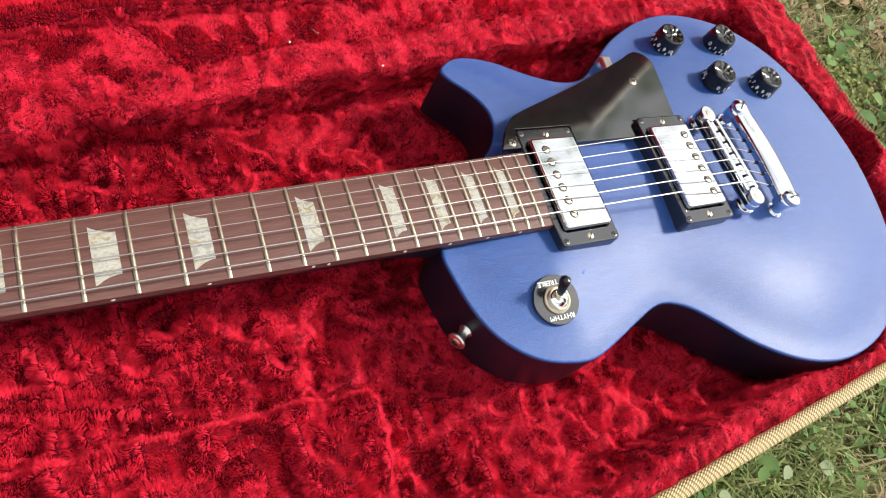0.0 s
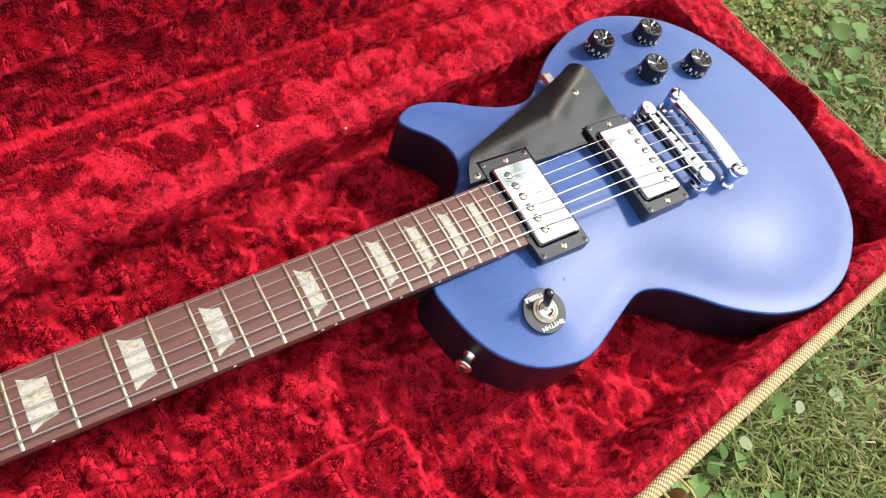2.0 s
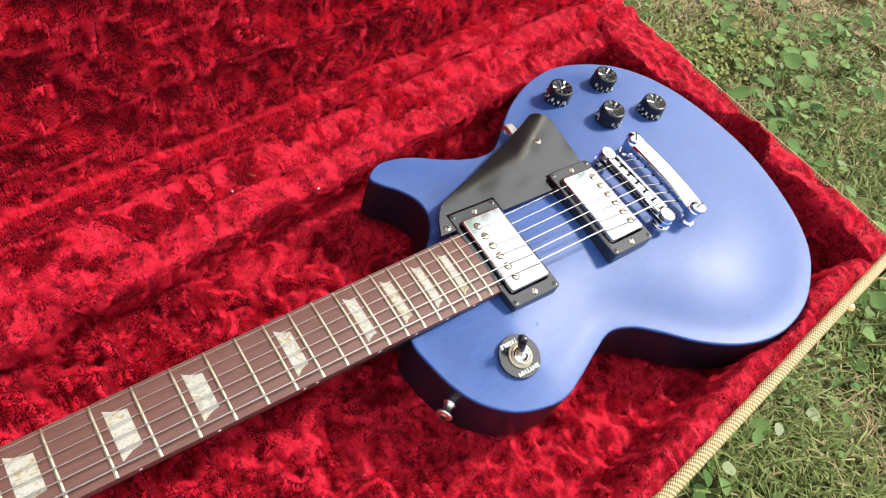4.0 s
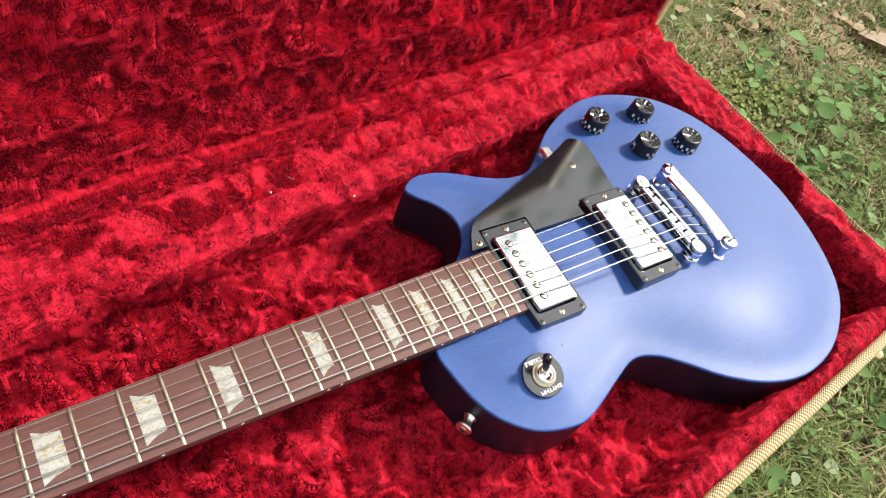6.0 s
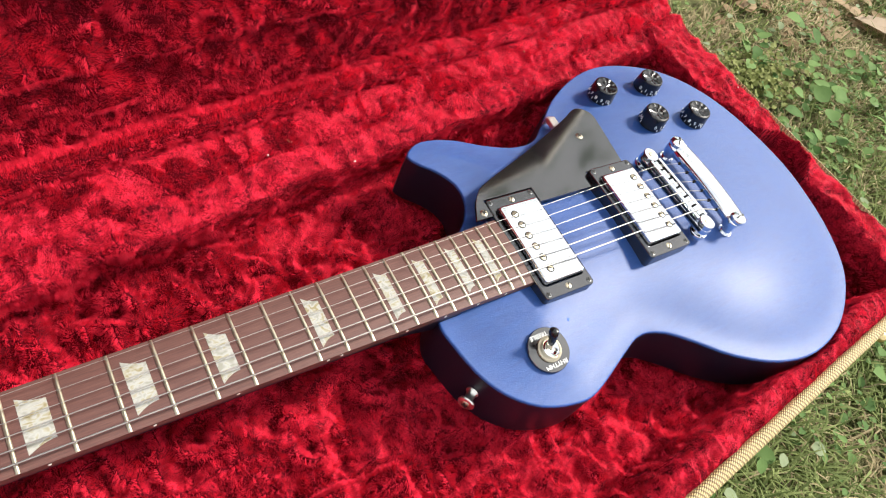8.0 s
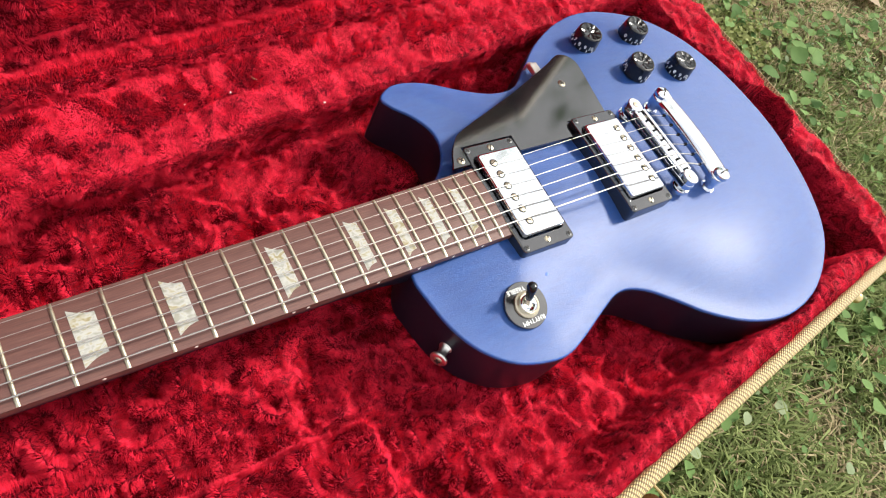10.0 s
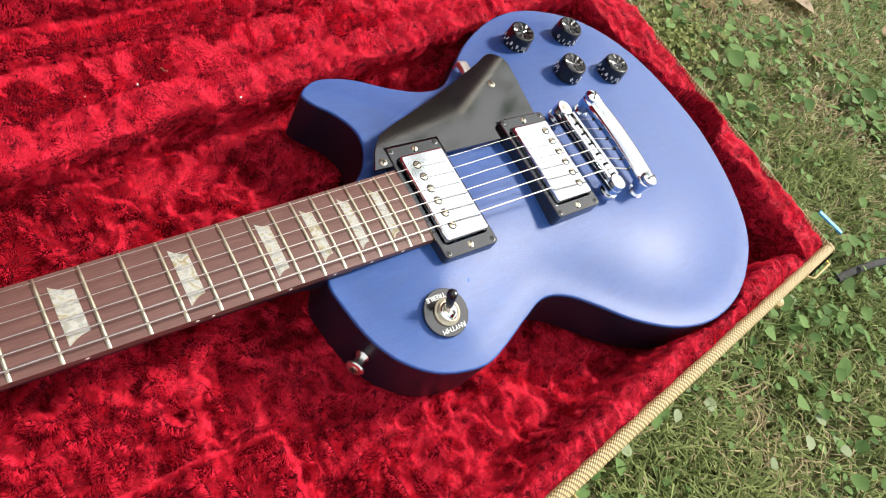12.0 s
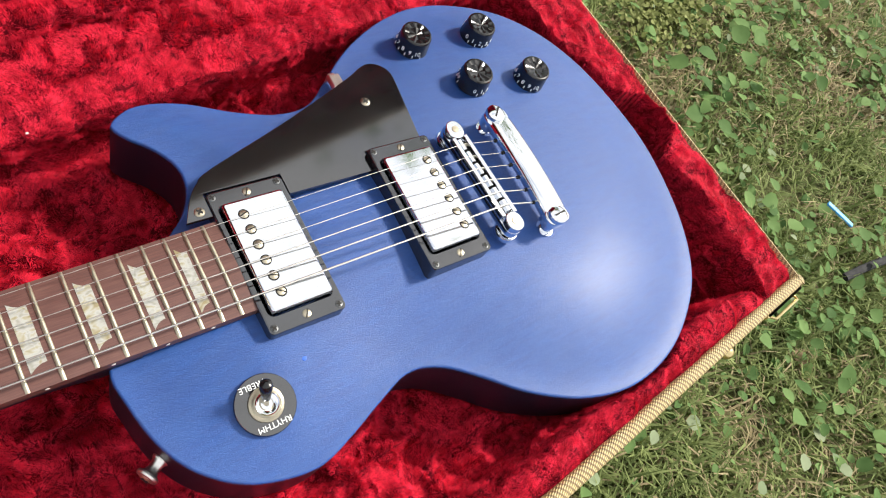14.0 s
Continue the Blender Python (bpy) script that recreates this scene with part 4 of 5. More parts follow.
def build_guitar():
    g = thing("electric_guitar", "blue stained single cutaway electric guitar lying in a red plush case", "guitar", at=(0, 0, 0))
    # back and sides
    bm = bmesh.new()
    levels = [(0.010, -BODY_DEPTH), (0.004, -BODY_DEPTH + 0.001), (0.001, -BODY_DEPTH + 0.004), (0.0008, -BODY_DEPTH + 0.009), (0.0008, -0.030), (0.0008, -0.0024)]
    loops(bm, [[Vector((p.x, p.y, RIM_Z + z)) for p in offset(RIM, d)] for d, z in levels], True, True, True)
    part("body", bm, "side", g, "dark stained mahogany body, almost black")
    # carved top with a softened edge
    bm = bmesh.new()
    bm.faces.new([bm.verts.new((p.x, p.y, 0)) for p in offset(RIM, 0.0022)])
    for lo, hi, axis in ((0.378, 0.830, 0), (-0.170, 0.174, 1)):
        for v in np.arange(lo, hi, 0.005):
            co, no = [0, 0, 0], [0, 0, 0]
            co[axis], no[axis] = v, 1
            bmesh.ops.bisect_plane(bm, geom=bm.verts[:] + bm.edges[:] + bm.faces[:], plane_co=co, plane_no=no)
    xy = np.array([(v.co.x, v.co.y) for v in bm.verts])
    for v, z in zip(bm.verts, top_height(xy)):
        v.co.z = z
    # order the cut outline, then roll the edge over
    rim_next = {}
    for e in bm.edges:
        if len(e.link_faces) == 1:
            for u, v in (e.verts, reversed(e.verts)):
                rim_next.setdefault(u, []).append(v)
    chain = [next(iter(rim_next))]
    while len(chain) < len(rim_next):
        chain.append(next(v for v in rim_next[chain[-1]] if len(chain) < 2 or v is not chain[-2]))
    flat2 = [Vector((v.co.x, v.co.y)) for v in chain]
    if sum(p.x * q.y - q.x * p.y for p, q in zip(flat2, flat2[1:] + flat2[:1])) < 0:
        chain.reverse(), flat2.reverse()
    rim_z = chain[0].co.z
    for e in bm.edges:
        e.smooth = len(e.link_faces) != 1
    last = chain
    for d, z in ((0.0005, -0.0001), (0.0010, -0.0004), (0.0013, -0.0009), (0.0014, -0.0016), (0.0014, -0.0022)):
        ring = [bm.verts.new((p.x, p.y, rim_z + z)) for p in offset(flat2, -d)]
        for i in range(len(ring)):
            j = (i + 1) % len(ring)
            bm.faces.new((last[i], last[j], ring[j], ring[i]))
        last = ring
    part("carved_top", bm, "top", g, "satin blue stained maple top with pale worn edges", 60)

    # neck, heel and head
    bm = bmesh.new()
    rings = []
    for x, deep, grow in ((-0.002, 0.0155, 0), (0.05, 0.0160, 0), (0.2, 0.0175, 0), (0.33, 0.0185, 0), (0.352, 0.021, 0), (0.368, 0.030, 0), (0.380, 0.040, 0), (0.400, 0.042, 0)):
        h = half_width(max(x, 0)) - 0.0003
        ring = []
        for k in range(17):
            a = math.pi * k / 16
            ring.append(NECK @ Vector((x, -h * math.cos(a), -0.0065 - deep * math.sin(a) ** 0.75)))
        rings.append(ring)
    loops(bm, rings, True, True, True)
    part("neck", bm, "side", g, "dark stained neck")
    bm = bmesh.new()
    head = [(0, -0.021), (-0.020, -0.026), (-0.045, -0.037), (-0.15, -0.044), (-0.172, -0.040), (-0.166, -0.020), (-0.160, 0), (-0.166, 0.020), (-0.172, 0.040), (-0.15, 0.044), (-0.045, 0.037), (-0.020, 0.026), (0, 0.021)]
    slab(bm, list(reversed(head)), -0.0145, -0.001, 0.001, NECK @ pose(-0.003, 0, -0.003, 0, 17 - 34, 0))
    part("headstock", bm, "ring", g)
    # fretboard
    bm = bmesh.new()
    rings = []
    xs = np.linspace(0.0, 0.4628, 70)
    for x in xs:
        h = half_width(x)
        top = [(y, crown(y, x) - 0.0011) for y in np.linspace(h, -h, 13)]
        rings.append([NECK @ Vector((x, y, z)) for y, z in top + [(-h, -0.0068), (h, -0.0068)]])
    loops(bm, rings, True, True, True)
    part("fretboard", bm, "rosewood", g, "brown rosewood fretboard")
    bm = bmesh.new()
    box(bm, (-0.005, -0.0215, -0.004), (-0.0002, 0.0215, 0.0016), 0.0008, NECK)
    part("nut", bm, "dot", g)
    for n in range(1, 23):
        x = fret_x(n)
        h = half_width(x) - 0.0002
        bm = bmesh.new()
        rings = []
        for y in np.linspace(-h, h, 15):
            tip = 1 - 0.6 * smoothstep(h - 0.002, h, abs(y))
            rings.append([NECK @ Vector((x + 0.0012 * math.cos(a), y, crown(y, x) - 0.0013 + 0.0013 * tip * math.sin(a))) for a in np.linspace(0, math.pi, 9)])
        loops(bm, rings, True, True, True)
        part("fret", bm, "nickel", g, "worn nickel fret wire" if n == 1 else "")
    # trapezoid inlays with hollowed ends
    for n in (3, 5, 7, 9, 12, 15, 17, 19, 21):
        x0, x1 = fret_x(n - 1), fret_x(n)
        xa, xb = x0 + (x1 - x0) * 0.24, x0 + (x1 - x0) * 0.76
        la, lb = half_width(xa) * 0.70, half_width(xb) * 0.50
        if n > 13:
            lb = half_width(xb) * 0.56
        bm = bmesh.new()
        rows_ = []
        for k in range(13):
            f = k / 12
            x = xa + (xb - xa) * f
            l = la + (lb - la) * f - 0.0011 * math.sin(math.pi * f)
            rows_.append([NECK @ Vector((x, y, crown(y, x) - 0.0011 + 0.00022)) for y in np.linspace(-l, l, 9)])
        made = loops(bm, rows_, False)
        part("inlay", bm, "pearl", g, "cream pearloid trapezoid inlay")
    for n in (3, 5, 7, 9, 12, 15, 17, 19, 21):
        mid = (fret_x(n - 1) + fret_x(n)) / 2
        for dx in ((-0.0045, 0.0045) if n == 12 else (0,)):
            bm = bmesh.new()
            lathe(bm, [(0, 0), (0.0011, 0), (0.0009, 0.0002), (0, 0.00022)], 12, NECK @ Matrix.Translation((mid + dx, -half_width(mid + dx) - 0.00002, -0.0040)) @ pose(0, 0, 0, 90))
            part("side_dot", bm, "dot", g)

    # pickups
    def pickup(cx, cy, ring_lo, ring_hi, cover_top, pole_dx):
        bm = bmesh.new()
        outer, inner = rounded(0.0468, 0.0910, 0.003, cx, cy, 4), rounded(0.0392, 0.0712, 0.0035, cx, cy, 4)
        lv = [(outer, 0, ring_lo), (outer, 0, ring_hi - 0.001), (outer, 0.0003, ring_hi - 0.0003), (outer, 0.001, ring_hi), (inner, -0.0005, ring_hi), (inner, 0, ring_hi - 0.0005), (inner, 0, ring_lo)]
        loops(bm, [[Vector((p.x, p.y, z)) for p in offset(o, d)] for o, d, z in lv])
        pk = part("pickup", bm, "ring", g, "humbucker pickup in a black plastic ring", 10)
        bm = bmesh.new()
        slab(bm, rounded(0.0372, 0.0692, 0.0022, cx, cy, 5), ring_lo, cover_top, 0.0014, Matrix(), 4)
        part("cover", bm, "chrome", pk, "mirror chrome cover")
        for k in range(6):
            at = (cx + pole_dx, cy + (k - 2.5) * 0.0100, cover_top - 0.0003)
            # dark disc under the head paints a line of shade round the screw
            bm = bmesh.new()
            lathe(bm, [(0, 0), (0.0032, 0), (0.0032, 0.00045), (0, 0.0005)], 20, Matrix.Translation(at))
            part("pole_shade_disc", bm, "slot", pk)
            screw(pk, "pole_screw", at, 0.0027, turn=-35 + 11 * k)
        for sx in (-1, 1):
            for sy in (-1, 1):
                screw(pk, "ring_screw", (cx - 0.0004 + sx * 0.0198, cy + sy * 0.0420, ring_hi - 0.0004), 0.0024, material="dark_screw", cross=True, turn=20 * sx + 35 * sy)
        for sy in (-1, 1):
            screw(pk, "height_screw", (cx, cy + sy * 0.0405, ring_hi - 0.0002), 0.0026, turn=60)
        return pk

    pickup(0.4838, 0.0, 0.5300, 0.5405, 0.5452, -0.0092)
    pickup(0.5900, 0.0, 0.5300, 0.5450, 0.5492, 0.0104)

    # a small chip in the finish
    bm = bmesh.new()
    chip_z = top_at(0.4750, -0.0612)
    slab(bm, [(0.4733, -0.0614), (0.4743, -0.0626), (0.4757, -0.0622), (0.4766, -0.0611), (0.4757, -0.0600), (0.4742, -0.0599)], chip_z - 0.0008, chip_z + 0.0002, 0.00015)
    part("chip", bm, "chip", g, "small pale chip in the blue finish")

    # pickguard
    shape = [(445, 31), (451, 43), (459, 53), (471, 60.5), (530, 81.5), (583, 103), (595, 109), (604, 111.5), (612, 108.5), (617, 101), (616.5, 90), (614, 70), (611, 46.5), (567, 46.5), (567, 32), (507.5, 32), (507.5, 46.2), (460, 46.2), (460, 31)]
    guard_z = 0.5405
    bm = bmesh.new()
    curve = smooth_closed([(x * MM, y * MM) for x, y in shape], 6)[6 : 6 * 11 + 1]
    slab(bm, list(reversed([(0.445, 0.031)] + [tuple(p) for p in curve] + [(x * MM, y * MM) for x, y in shape[12:]])), guard_z - 0.0022, guard_z, 0.0004, Matrix(), 2)
    guard = part("pickguard", bm, "guard", g, "glossy black pickguard")
    screw(guard, "guard_screw", (0.5865, 0.0822, guard_z), 0.0034, cross=True, turn=20)
    screw(guard, "guard_screw", (0.4540, 0.0355, guard_z), 0.0030, cross=True, turn=50)
    bm = bmesh.new()
    box(bm, (0.5755, 0.1020, 0.5285), (0.5840, 0.1135, 0.5335), 0.0012)
    part("guard_bracket", bm, "satin", guard, "chrome pickguard bracket")
    bm = bmesh.new()
    box(bm, (0.5770, 0.1137, 0.5060), (0.5825, 0.1162, 0.5310), 0.0010)
    part("guard_bracket_foot", bm, "satin", guard)

    # bridge
    bx, by, bz = 0.6325, 0.0005, 0.5535
    bm = bmesh.new()
    n = 14
    out_, hl, hw_ = [], 0.0445, 0.0062
    for k in range(2 * n + 2):
        a = math.pi * k / n if k <= n else math.pi * (k - 1) / n
        out_.append((bx + hw_ * math.cos(a), by + (hl - hw_ if k <= n else -(hl - hw_)) + hw_ * math.sin(a)))
    slab(bm, out_, bz - 0.0105, bz - 0.0046, 0.0004, Matrix(), 3, 0.001)
    bridge = part("bridge", bm, "chrome", g, "chrome bridge with six saddles")
    # near-black filler puts the shade of the bridge's hollow into colour
    bm = bmesh.new()
    box(bm, (bx - 0.0036, by - 0.0295, bz - 0.0060), (bx + 0.0036, by + 0.0295, bz - 0.0043), 0)
    part("channel_shade", bm, "slot", bridge, "near-black strip for the shade between the saddles")
    for dx in (-0.0049, 0.0049):
        bm = bmesh.new()
        box(bm, (bx + dx - 0.0016, by - 0.0315, bz - 0.0047), (bx + dx + 0.0013, by + 0.0315, bz + 0.0004), 0.0004)
        part("rail", bm, "chrome", bridge)
    for sy in (-1, 1):
        bm = bmesh.new()
        slab(bm, rounded(0.0123, 0.0140, 0.0060, bx, by + sy * 0.0372, 6), bz - 0.0047, bz + 0.0005, 0.0006)
        part("bridge_end", bm, "chrome", bridge)
        bm = bmesh.new()
        lathe(bm, [(0, 0), (0.0026, 0), (0.0024, 0.0005), (0, 0.0006)], 18, Matrix.Translation((bx, by + sy * 0.0373, bz + 0.00045)))
        part("post_top", bm, "old_nickel", bridge)
        bm = bmesh.new()
        body_z = top_at(bx, by + sy * 0.0373)
        lathe(bm, [(0.0045, body_z - 0.006), (0.0045, bz - 0.0165), (0.0078, bz - 0.0163), (0.0082, bz - 0.0155), (0.0082, bz - 0.0128), (0.0078, bz - 0.0120), (0.0042, bz - 0.0118), (0.0042, bz - 0.0104)], 28, Matrix.Translation((bx, by + sy * 0.0373, 0)))
        part("thumbwheel", bm, "chrome", bridge, "chrome thumbwheel")
    for k in range(6):
        y = by + (k - 2.5) * 0.0100
        sx = bx - 0.0022 + 0.0030 * (1 - k / 5)
        bm = bmesh.new()
        prof = [(-0.0031, bz - 0.0044), (0.0031, bz - 0.0044), (0.0029, bz - 0.0006), (0.0012, bz + 0.0007), (-0.0012, bz + 0.0007), (-0.0029, bz - 0.0006)]
        loops(bm, [[Vector((sx + p, y + dy, z)) for p, z in prof] for dy in (-0.0041, 0.0041)], True, True, True)
        saddle = part("saddle", bm, "chrome", bridge, "", 20)
        bm = bmesh.new()
        tube(bm, [(bx - 0.0040, y + 0.0002, bz - 0.0022), (bx + 0.0040, y + 0.0002, bz - 0.0022)], 0.0012, 10)
        part("saddle_rod", bm, "nickel", saddle)
        bm = bmesh.new()
        lathe(bm, [(0, 0), (0.0009, 0), (0.0009, 0.0005), (0, 0.0006)], 12, Matrix.Translation((bx - 0.0061, y + 0.004, bz - 0.0055)) @ pose(0, 0, 0, 0, -90, 0))
        part("saddle_screw", bm, "slot", bridge)
    # set a little slantwise, higher on the treble side's posts
    slant = Matrix.Translation((0.6302, by, 0.0020)) @ Matrix.Rotation(radians(3.0), 4, "Z") @ Matrix.Translation((-bx, -by, 0))
    bridge.matrix_local = slant

    # tailpiece
    tx, ty, tz = 0.6675, -0.0005, 0.5540
    bm = bmesh.new()
    rings = []
    for f in np.linspace(-1, 1, 25):
        y = ty + f * 0.0375
        arch = 0.0018 * (1 - f * f)
        w, h = 0.0078, 0.0052
        rings.append([Vector((tx + w * math.copysign(abs(math.cos(a)) ** 0.7, math.cos(a)) * (1.75 if math.cos(a) > 0 else 0.85), y, tz - 0.0052 + arch + h * math.copysign(abs(math.sin(a)) ** 0.8, math.sin(a)))) for a in (2 * math.pi * k / 24 for k in range(24))])
    loops(bm, rings, True, True, True)
    tail = part("tailpiece", bm, "chrome", g, "chrome stop bar tailpiece")
    for sy in (-1, 1):
        cy = ty + sy * 0.0425
        bm = bmesh.new()
        slab(bm, rounded(0.0195, 0.0125, 0.0050, tx + 0.0020, cy - sy * 0.001, 5), tz - 0.0110, tz - 0.0012, 0.0012, Matrix(), 3, 0.001)
        part("tail_ear", bm, "chrome", tail)
        bm = bmesh.new()
        zt = top_at(tx, cy)
        lathe(bm, [(0, zt - 0.002), (0.0056, zt - 0.002), (0.0064, zt + 0.0002), (0.0064, zt + 0.0012), (0.0045, zt + 0.0014), (0.0045, tz - 0.0013), (0.0068, tz - 0.0012), (0.0071, tz + 0.0005), (0.0066, tz + 0.0022), (0.0045, tz + 0.0036), (0, tz + 0.0042)], 28, Matrix.Translation((tx, cy, 0)))
        stud = part("tail_stud", bm, "chrome", tail, "slotted chrome stud")
        # the slot's shade, laid on the uncut head as a dark bar
        bm = bmesh.new()
        box(bm, (-0.0046, -0.0006, tz + 0.0024), (0.0046, 0.0006, tz + 0.0043), 0, Matrix.Translation((tx, cy, 0)) @ pose(0, 0, 0, 0, 0, 25 + 20 * sy))
        part("slot", bm, "slot", stud)

    # strings: treble at +y
    gauges = (0.00115, 0.0009, 0.00068, 0.00045, 0.00034, 0.00027)
    for k, d in enumerate(gauges):
        f = k - 2.5
        nut = NECK @ Vector((0.0, f * 0.0071, 0.0016 + 0.0010))
        sad = slant @ Vector((bx - 0.0022 + 0.0030 * (1 - k / 5), by + f * 0.0100, bz + 0.0008 + d / 2))
        tail_p = Vector((tx - 0.0066, ty + f * 0.0104, tz - 0.0062))
        head_p = NECK @ Vector((-0.06, f * 0.010, -0.012))
        bm = bmesh.new()
        tube(bm, [head_p, nut, sad, sad + (tail_p - sad) * 0.12, tail_p], d / 2 + 0.00003, 8)
        part("string", bm, "string", g, "wound steel string" if k < 3 else "plain steel string")
        # dark cap in place of a hole, its colour giving the shade inside
        bm = bmesh.new()
        lathe(bm, [(0, -0.001), (0.0013, -0.001), (0.0013, 0.0008), (0.0009, 0.0012), (0, 0.0012)], 12, Matrix.Translation(tail_p) @ pose(0, 0, 0, 0, -90, 0))
        part("string_hole_shade", bm, "slot", tail)

    # speed knobs with numerals round the barrel
    def knob(x, y, start):
        z0 = top_at(x, y) - 0.0004
        tilt = Matrix.Translation((x, y, z0))
        bm = bmesh.new()
        lathe(bm, [(0, 0.0014), (0.0127, 0.0014), (0.0130, 0.0020), (0.0116, 0.0148), (0.0111, 0.0157), (0.0100, 0.0159), (0.0097, 0.0156)], 48, tilt)
        for f in [f for f in bm.faces if len(f.verts) > 20 and f.calc_center_median().z > z0 + 0.01]:
            bm.faces.remove(f)
        count = 40
        crown_rings = []
        for r, low, high in ((0.0097, 0.0154, 0.0160), (0.0062, 0.0151, 0.0153), (0.0058, 0.0147, 0.0147)):
            crown_rings.append([bm.verts.new(tilt @ Vector((r * math.cos(q), r * math.sin(q), (high if j % 4 < 2 else low) + (0.0007 * math.sin(2 * q + x * 900) * math.sin(5 * q + y * 700) if r < 0.006 else 0)))) for j, q in enumerate(2 * math.pi * i / count for i in range(count))])
        for lower, upper in zip(crown_rings, crown_rings[1:]):
            for j in range(count):
                bm.faces.new((lower[j], lower[(j + 1) % count], upper[(j + 1) % count], upper[j]))
        hub = bm.verts.new(tilt @ Vector((0, 0, 0.0142)))
        for j in range(count):
            bm.faces.new((crown_rings[2][j], crown_rings[2][(j + 1) % count], hub))
        k = part("control_knob", bm, "knob", g, "glossy black speed knob with white numerals", 12)
        bm = bmesh.new()
        lathe(bm, [(0, 0), (0.004, 0), (0.004, 0.0014), (0, 0.0014)], 16, tilt)
        part("shaft", bm, "slot", k)
        for n in range(11):
            a = start + n * radians(27.5)
            around = tilt @ Matrix.Rotation(a, 4, "Z") @ Matrix.Translation((0.01258, 0, 0.0066)) @ Matrix.Rotation(radians(90), 4, "Z") @ Matrix.Rotation(radians(84), 4, "X")
            me = letters(str(n), 0.0051)
            me.transform(around)
            bm = bmesh.new()
            bm.from_mesh(me)
            bpy.data.meshes.remove(me)
            part("numeral", bm, "white", k, "white numeral " + str(n))
            bm = bmesh.new()
            tick = tilt @ Matrix.Rotation(a + radians(13.7), 4, "Z") @ Matrix.Translation((0.01285, 0, 0.0038))
            box(bm, (-0.0004, -0.00028, -0.0012), (0.0002, 0.00028, 0.0012), 0, tick)
            part("tick", bm, "white", k)
        return k

    knob(0.655, 0.128, radians(-20))
    knob(0.716, 0.1265, radians(192))
    knob(0.6810, 0.0820, radians(240))
    knob(0.7350, 0.0750, radians(-20))

    # toggle switch
    sx, sy = 0.4455, -0.0755
    sz = top_at(sx, sy)
    slope_x = (top_at(sx + 0.015, sy) - top_at(sx - 0.015, sy)) / 0.03
    slope_y = (top_at(sx, sy + 0.015) - top_at(sx, sy - 0.015)) / 0.03
    tilt = Matrix.Translation((sx, sy, sz + 0.0008)) @ Vector((-slope_x, -slope_y, 1)).to_track_quat("Z", "Y").to_matrix().to_4x4()
    face = math.atan2((tilt.to_3x3() @ Vector((1, 0, 0))).y, (tilt.to_3x3() @ Vector((1, 0, 0))).x)
    tilt = tilt @ Matrix.Rotation(-face, 4, "Z")
    bm = bmesh.new()
    rings = [(0.0062, -0.0008), (0.0162, -0.0008), (0.0164, 0.0004), (0.0162, 0.0013), (0.0159, 0.0016), (0.0062, 0.0016)]
    lathe(bm, rings, 56, tilt)
    sw = part("toggle_switch", bm, "plate", g, "three-way toggle switch on a round black plate")
    for word, cy, dx in (("RHYTHM", -0.0113, 0.0005), ("TREBLE", 0.0113, -0.0030)):
        bm = bmesh.new()
        me = letters(word, 0.0046)
        me.transform(tilt @ Matrix.Translation((dx, cy, 0.00168)) @ pose(0, 0, 0, 0, 0, 180))
        bm.from_mesh(me)
        bpy.data.meshes.remove(me)
        part("lettering", bm, "white", sw, "white word " + word)
    bm = bmesh.new()
    lathe(bm, [(0.0092, 0.0016), (0.0095, 0.0022), (0.0092, 0.0030), (0.0078, 0.0036), (0.0070, 0.0032), (0.0066, 0.0030)], 36, tilt)
    part("nut_ring", bm, "old_nickel", sw, "knurled nickel nut")
    bm = bmesh.new()
    lathe(bm, [(0.0064, 0.0026), (0.0062, 0.0052), (0.0056, 0.0058), (0.0044, 0.0054), (0.0030, 0.0040), (0, 0.0036)], 32, tilt)
    part("collar", bm, "chrome", sw)
    bm = bmesh.new()
    lever = Matrix.Translation(tilt @ Vector((0, 0, 0.003))) @ pose(0, 0, 0, -22, -2, 0)
    lathe(bm, [(0, 0), (0.0015, 0), (0.0013, 0.006), (0, 0.006)], 14, lever)
    part("lever", bm, "old_nickel", sw)
    bm = bmesh.new()
    lathe(bm, [(0, 0.0050), (0.0021, 0.0050), (0.0026, 0.0075), (0.0033, 0.0130), (0.0036, 0.0155), (0.0031, 0.0178), (0.0016, 0.0190), (0, 0.0192)], 24, lever)
    part("lever_tip", bm, "knob", sw, "black lever tip")

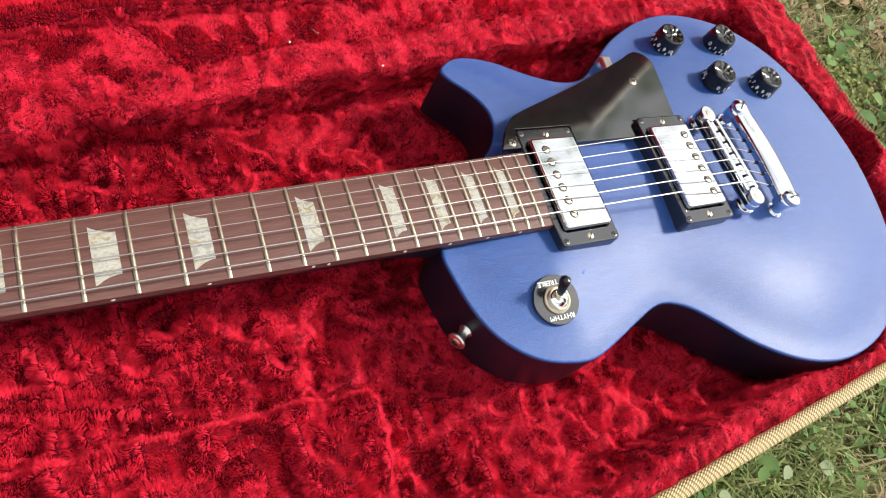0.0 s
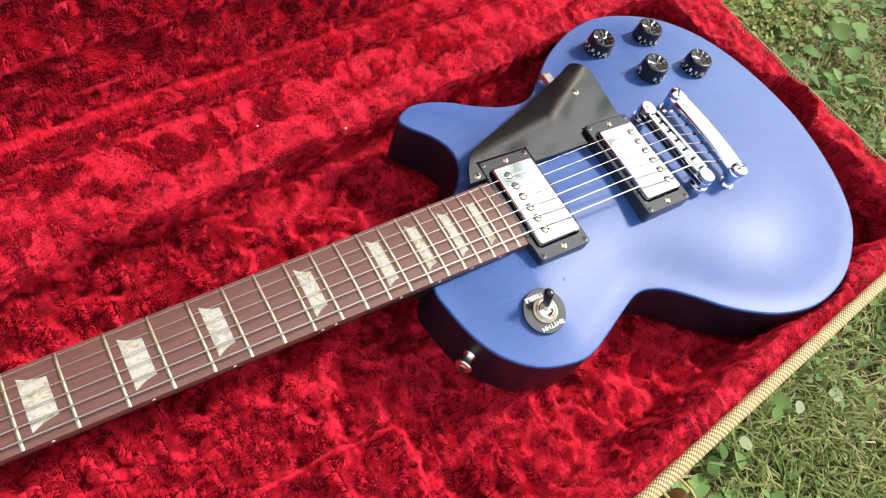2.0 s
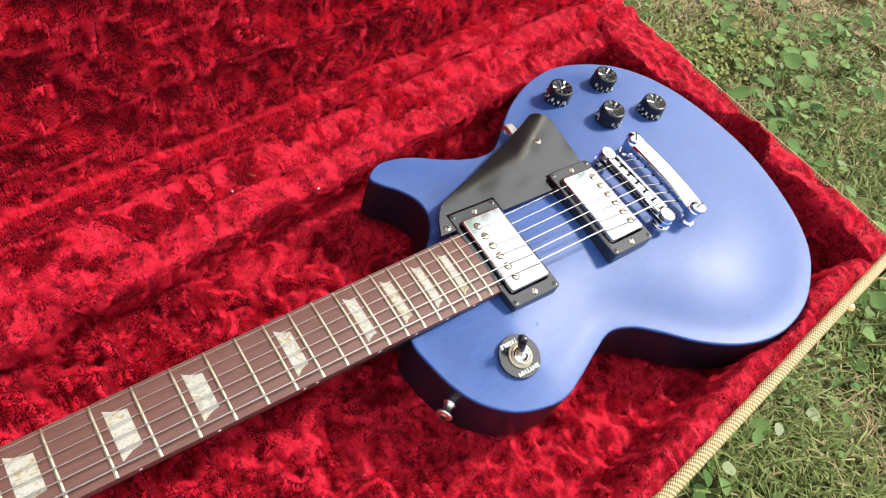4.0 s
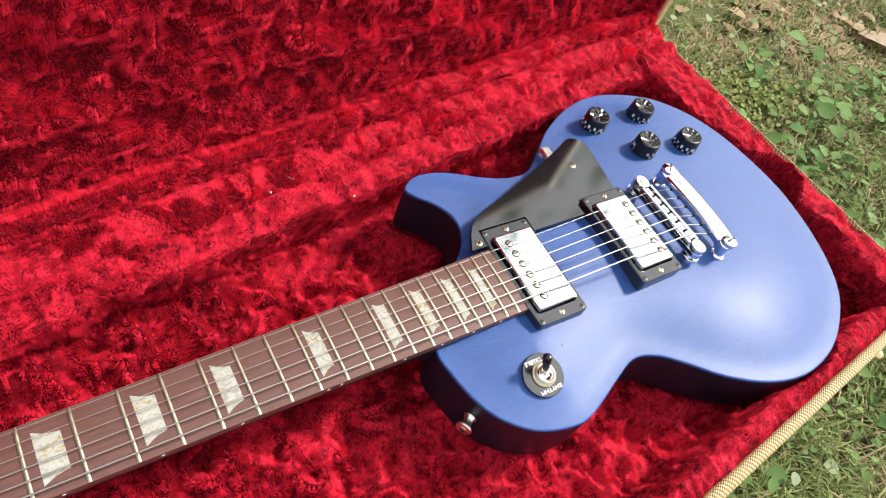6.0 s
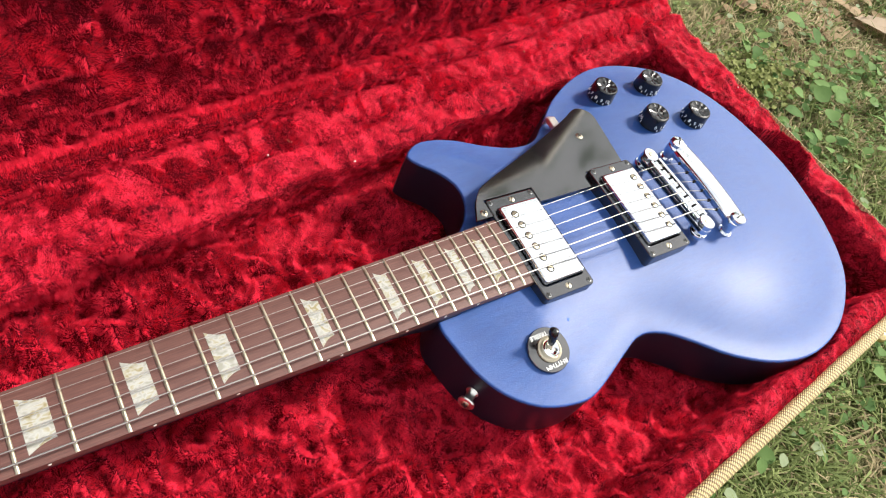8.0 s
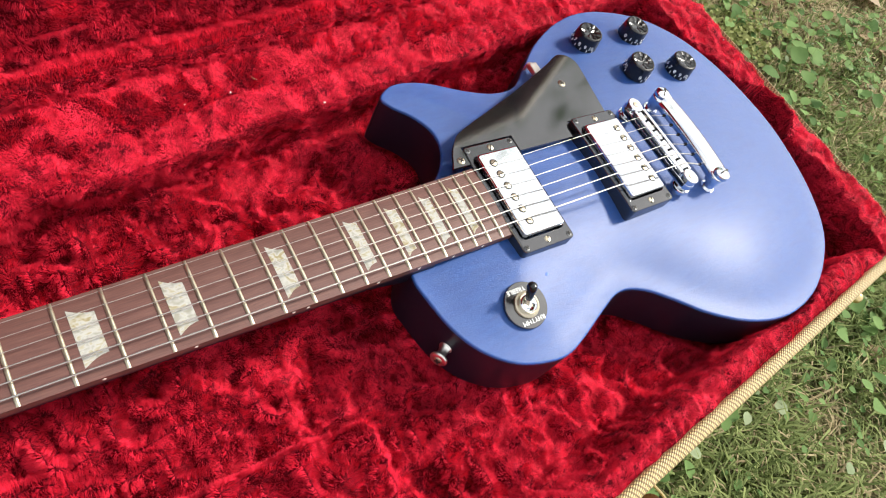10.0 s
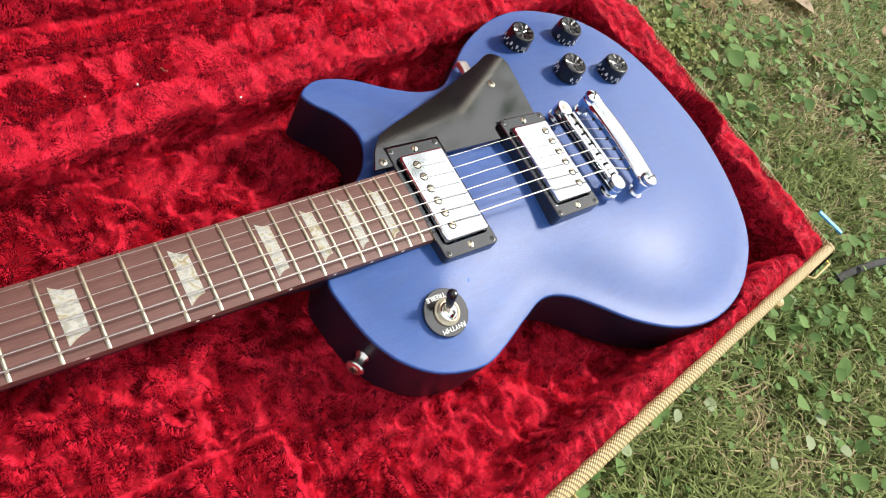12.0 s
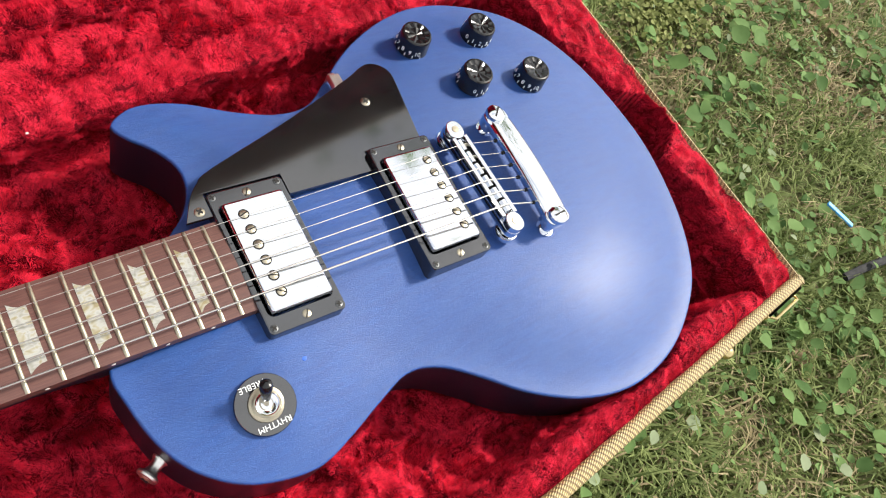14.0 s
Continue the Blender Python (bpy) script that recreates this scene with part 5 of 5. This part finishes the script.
    # strap buttons
    def strap_button(x, y, z, way):
        q = Vector(way).to_track_quat("Z", "Y").to_matrix().to_4x4()
        bm = bmesh.new()
        lathe(bm, [(0, -0.003), (0.0048, -0.003), (0.0048, 0.0006), (0.0036, 0.0020), (0.0032, 0.0060), (0.0040, 0.0080), (0.0060, 0.0091), (0.0063, 0.0102), (0.0057, 0.0112), (0.0042, 0.0116), (0, 0.0113)], 32, Matrix.Translation((x, y, z)) @ q)
        b = part("strap_button", bm, "satin", g, "nickel strap button")
        screw(b, "button_screw", Vector((x, y, z)) + Vector(way).normalized() * 0.0114, 0.0034, q, "old_nickel", True)

    strap_button(0.3935, -0.0745, 0.5005, (-0.86, -0.50, 0.02))
    strap_button(0.8225, 0.0, 0.4980, (1, 0, 0))
    return g


build_guitar()


# ---- straw bits blown onto the plush ----
def build_straws():
    rng = random.Random(8)
    spots = [(0.364, 0.161, 0.520, 40), (0.349, 0.155, 0.519, 100), (0.446, 0.180, 0.519, 75), (0.616, 0.205, 0.522, 60), (0.467, 0.180, 0.521, 10)]
    for x, y, z, turn in spots:
        bm = bmesh.new()
        l = rng.uniform(0.003, 0.007)
        tube(bm, [(-l, 0, 0), (-l * 0.3, 0.0012, 0.0008), (l * 0.4, 0.0005, 0.0010), (l, -0.0012, 0.0002)], [0.0004, 0.0006, 0.0006, 0.0003], 6)
        ob = part("straw_bit", bm, "dry", None, "short bit of dry straw caught in the plush")
        ob.matrix_world = pose(x, y, z, 10, 20, turn)
        tagged(ob, category="straw", group="straw bits on the lining")


def build_lint():
    """White flecks caught in the pile."""
    rng = random.Random(4)
    for x, y, z in ((0.861, 0.110, 0.519), (0.297, 0.138, 0.520), (0.442, 0.177, 0.521), (0.352, 0.150, 0.520), (0.392, 0.121, 0.519), (0.330, 0.142, 0.520)):
        bm = bmesh.new()
        box(bm, (-0.0008, -0.0005, -0.0003), (0.0008, 0.0005, 0.0004), 0.0002)
        ob = part("lint_fleck", bm, "dot", None, "tiny white fleck of lint caught in the plush")
        ob.matrix_world = pose(x, y, z, 12, 8, rng.uniform(0, 180))
        tagged(ob, category="lint", group="lint flecks on the lining")


build_straws()
build_lint()
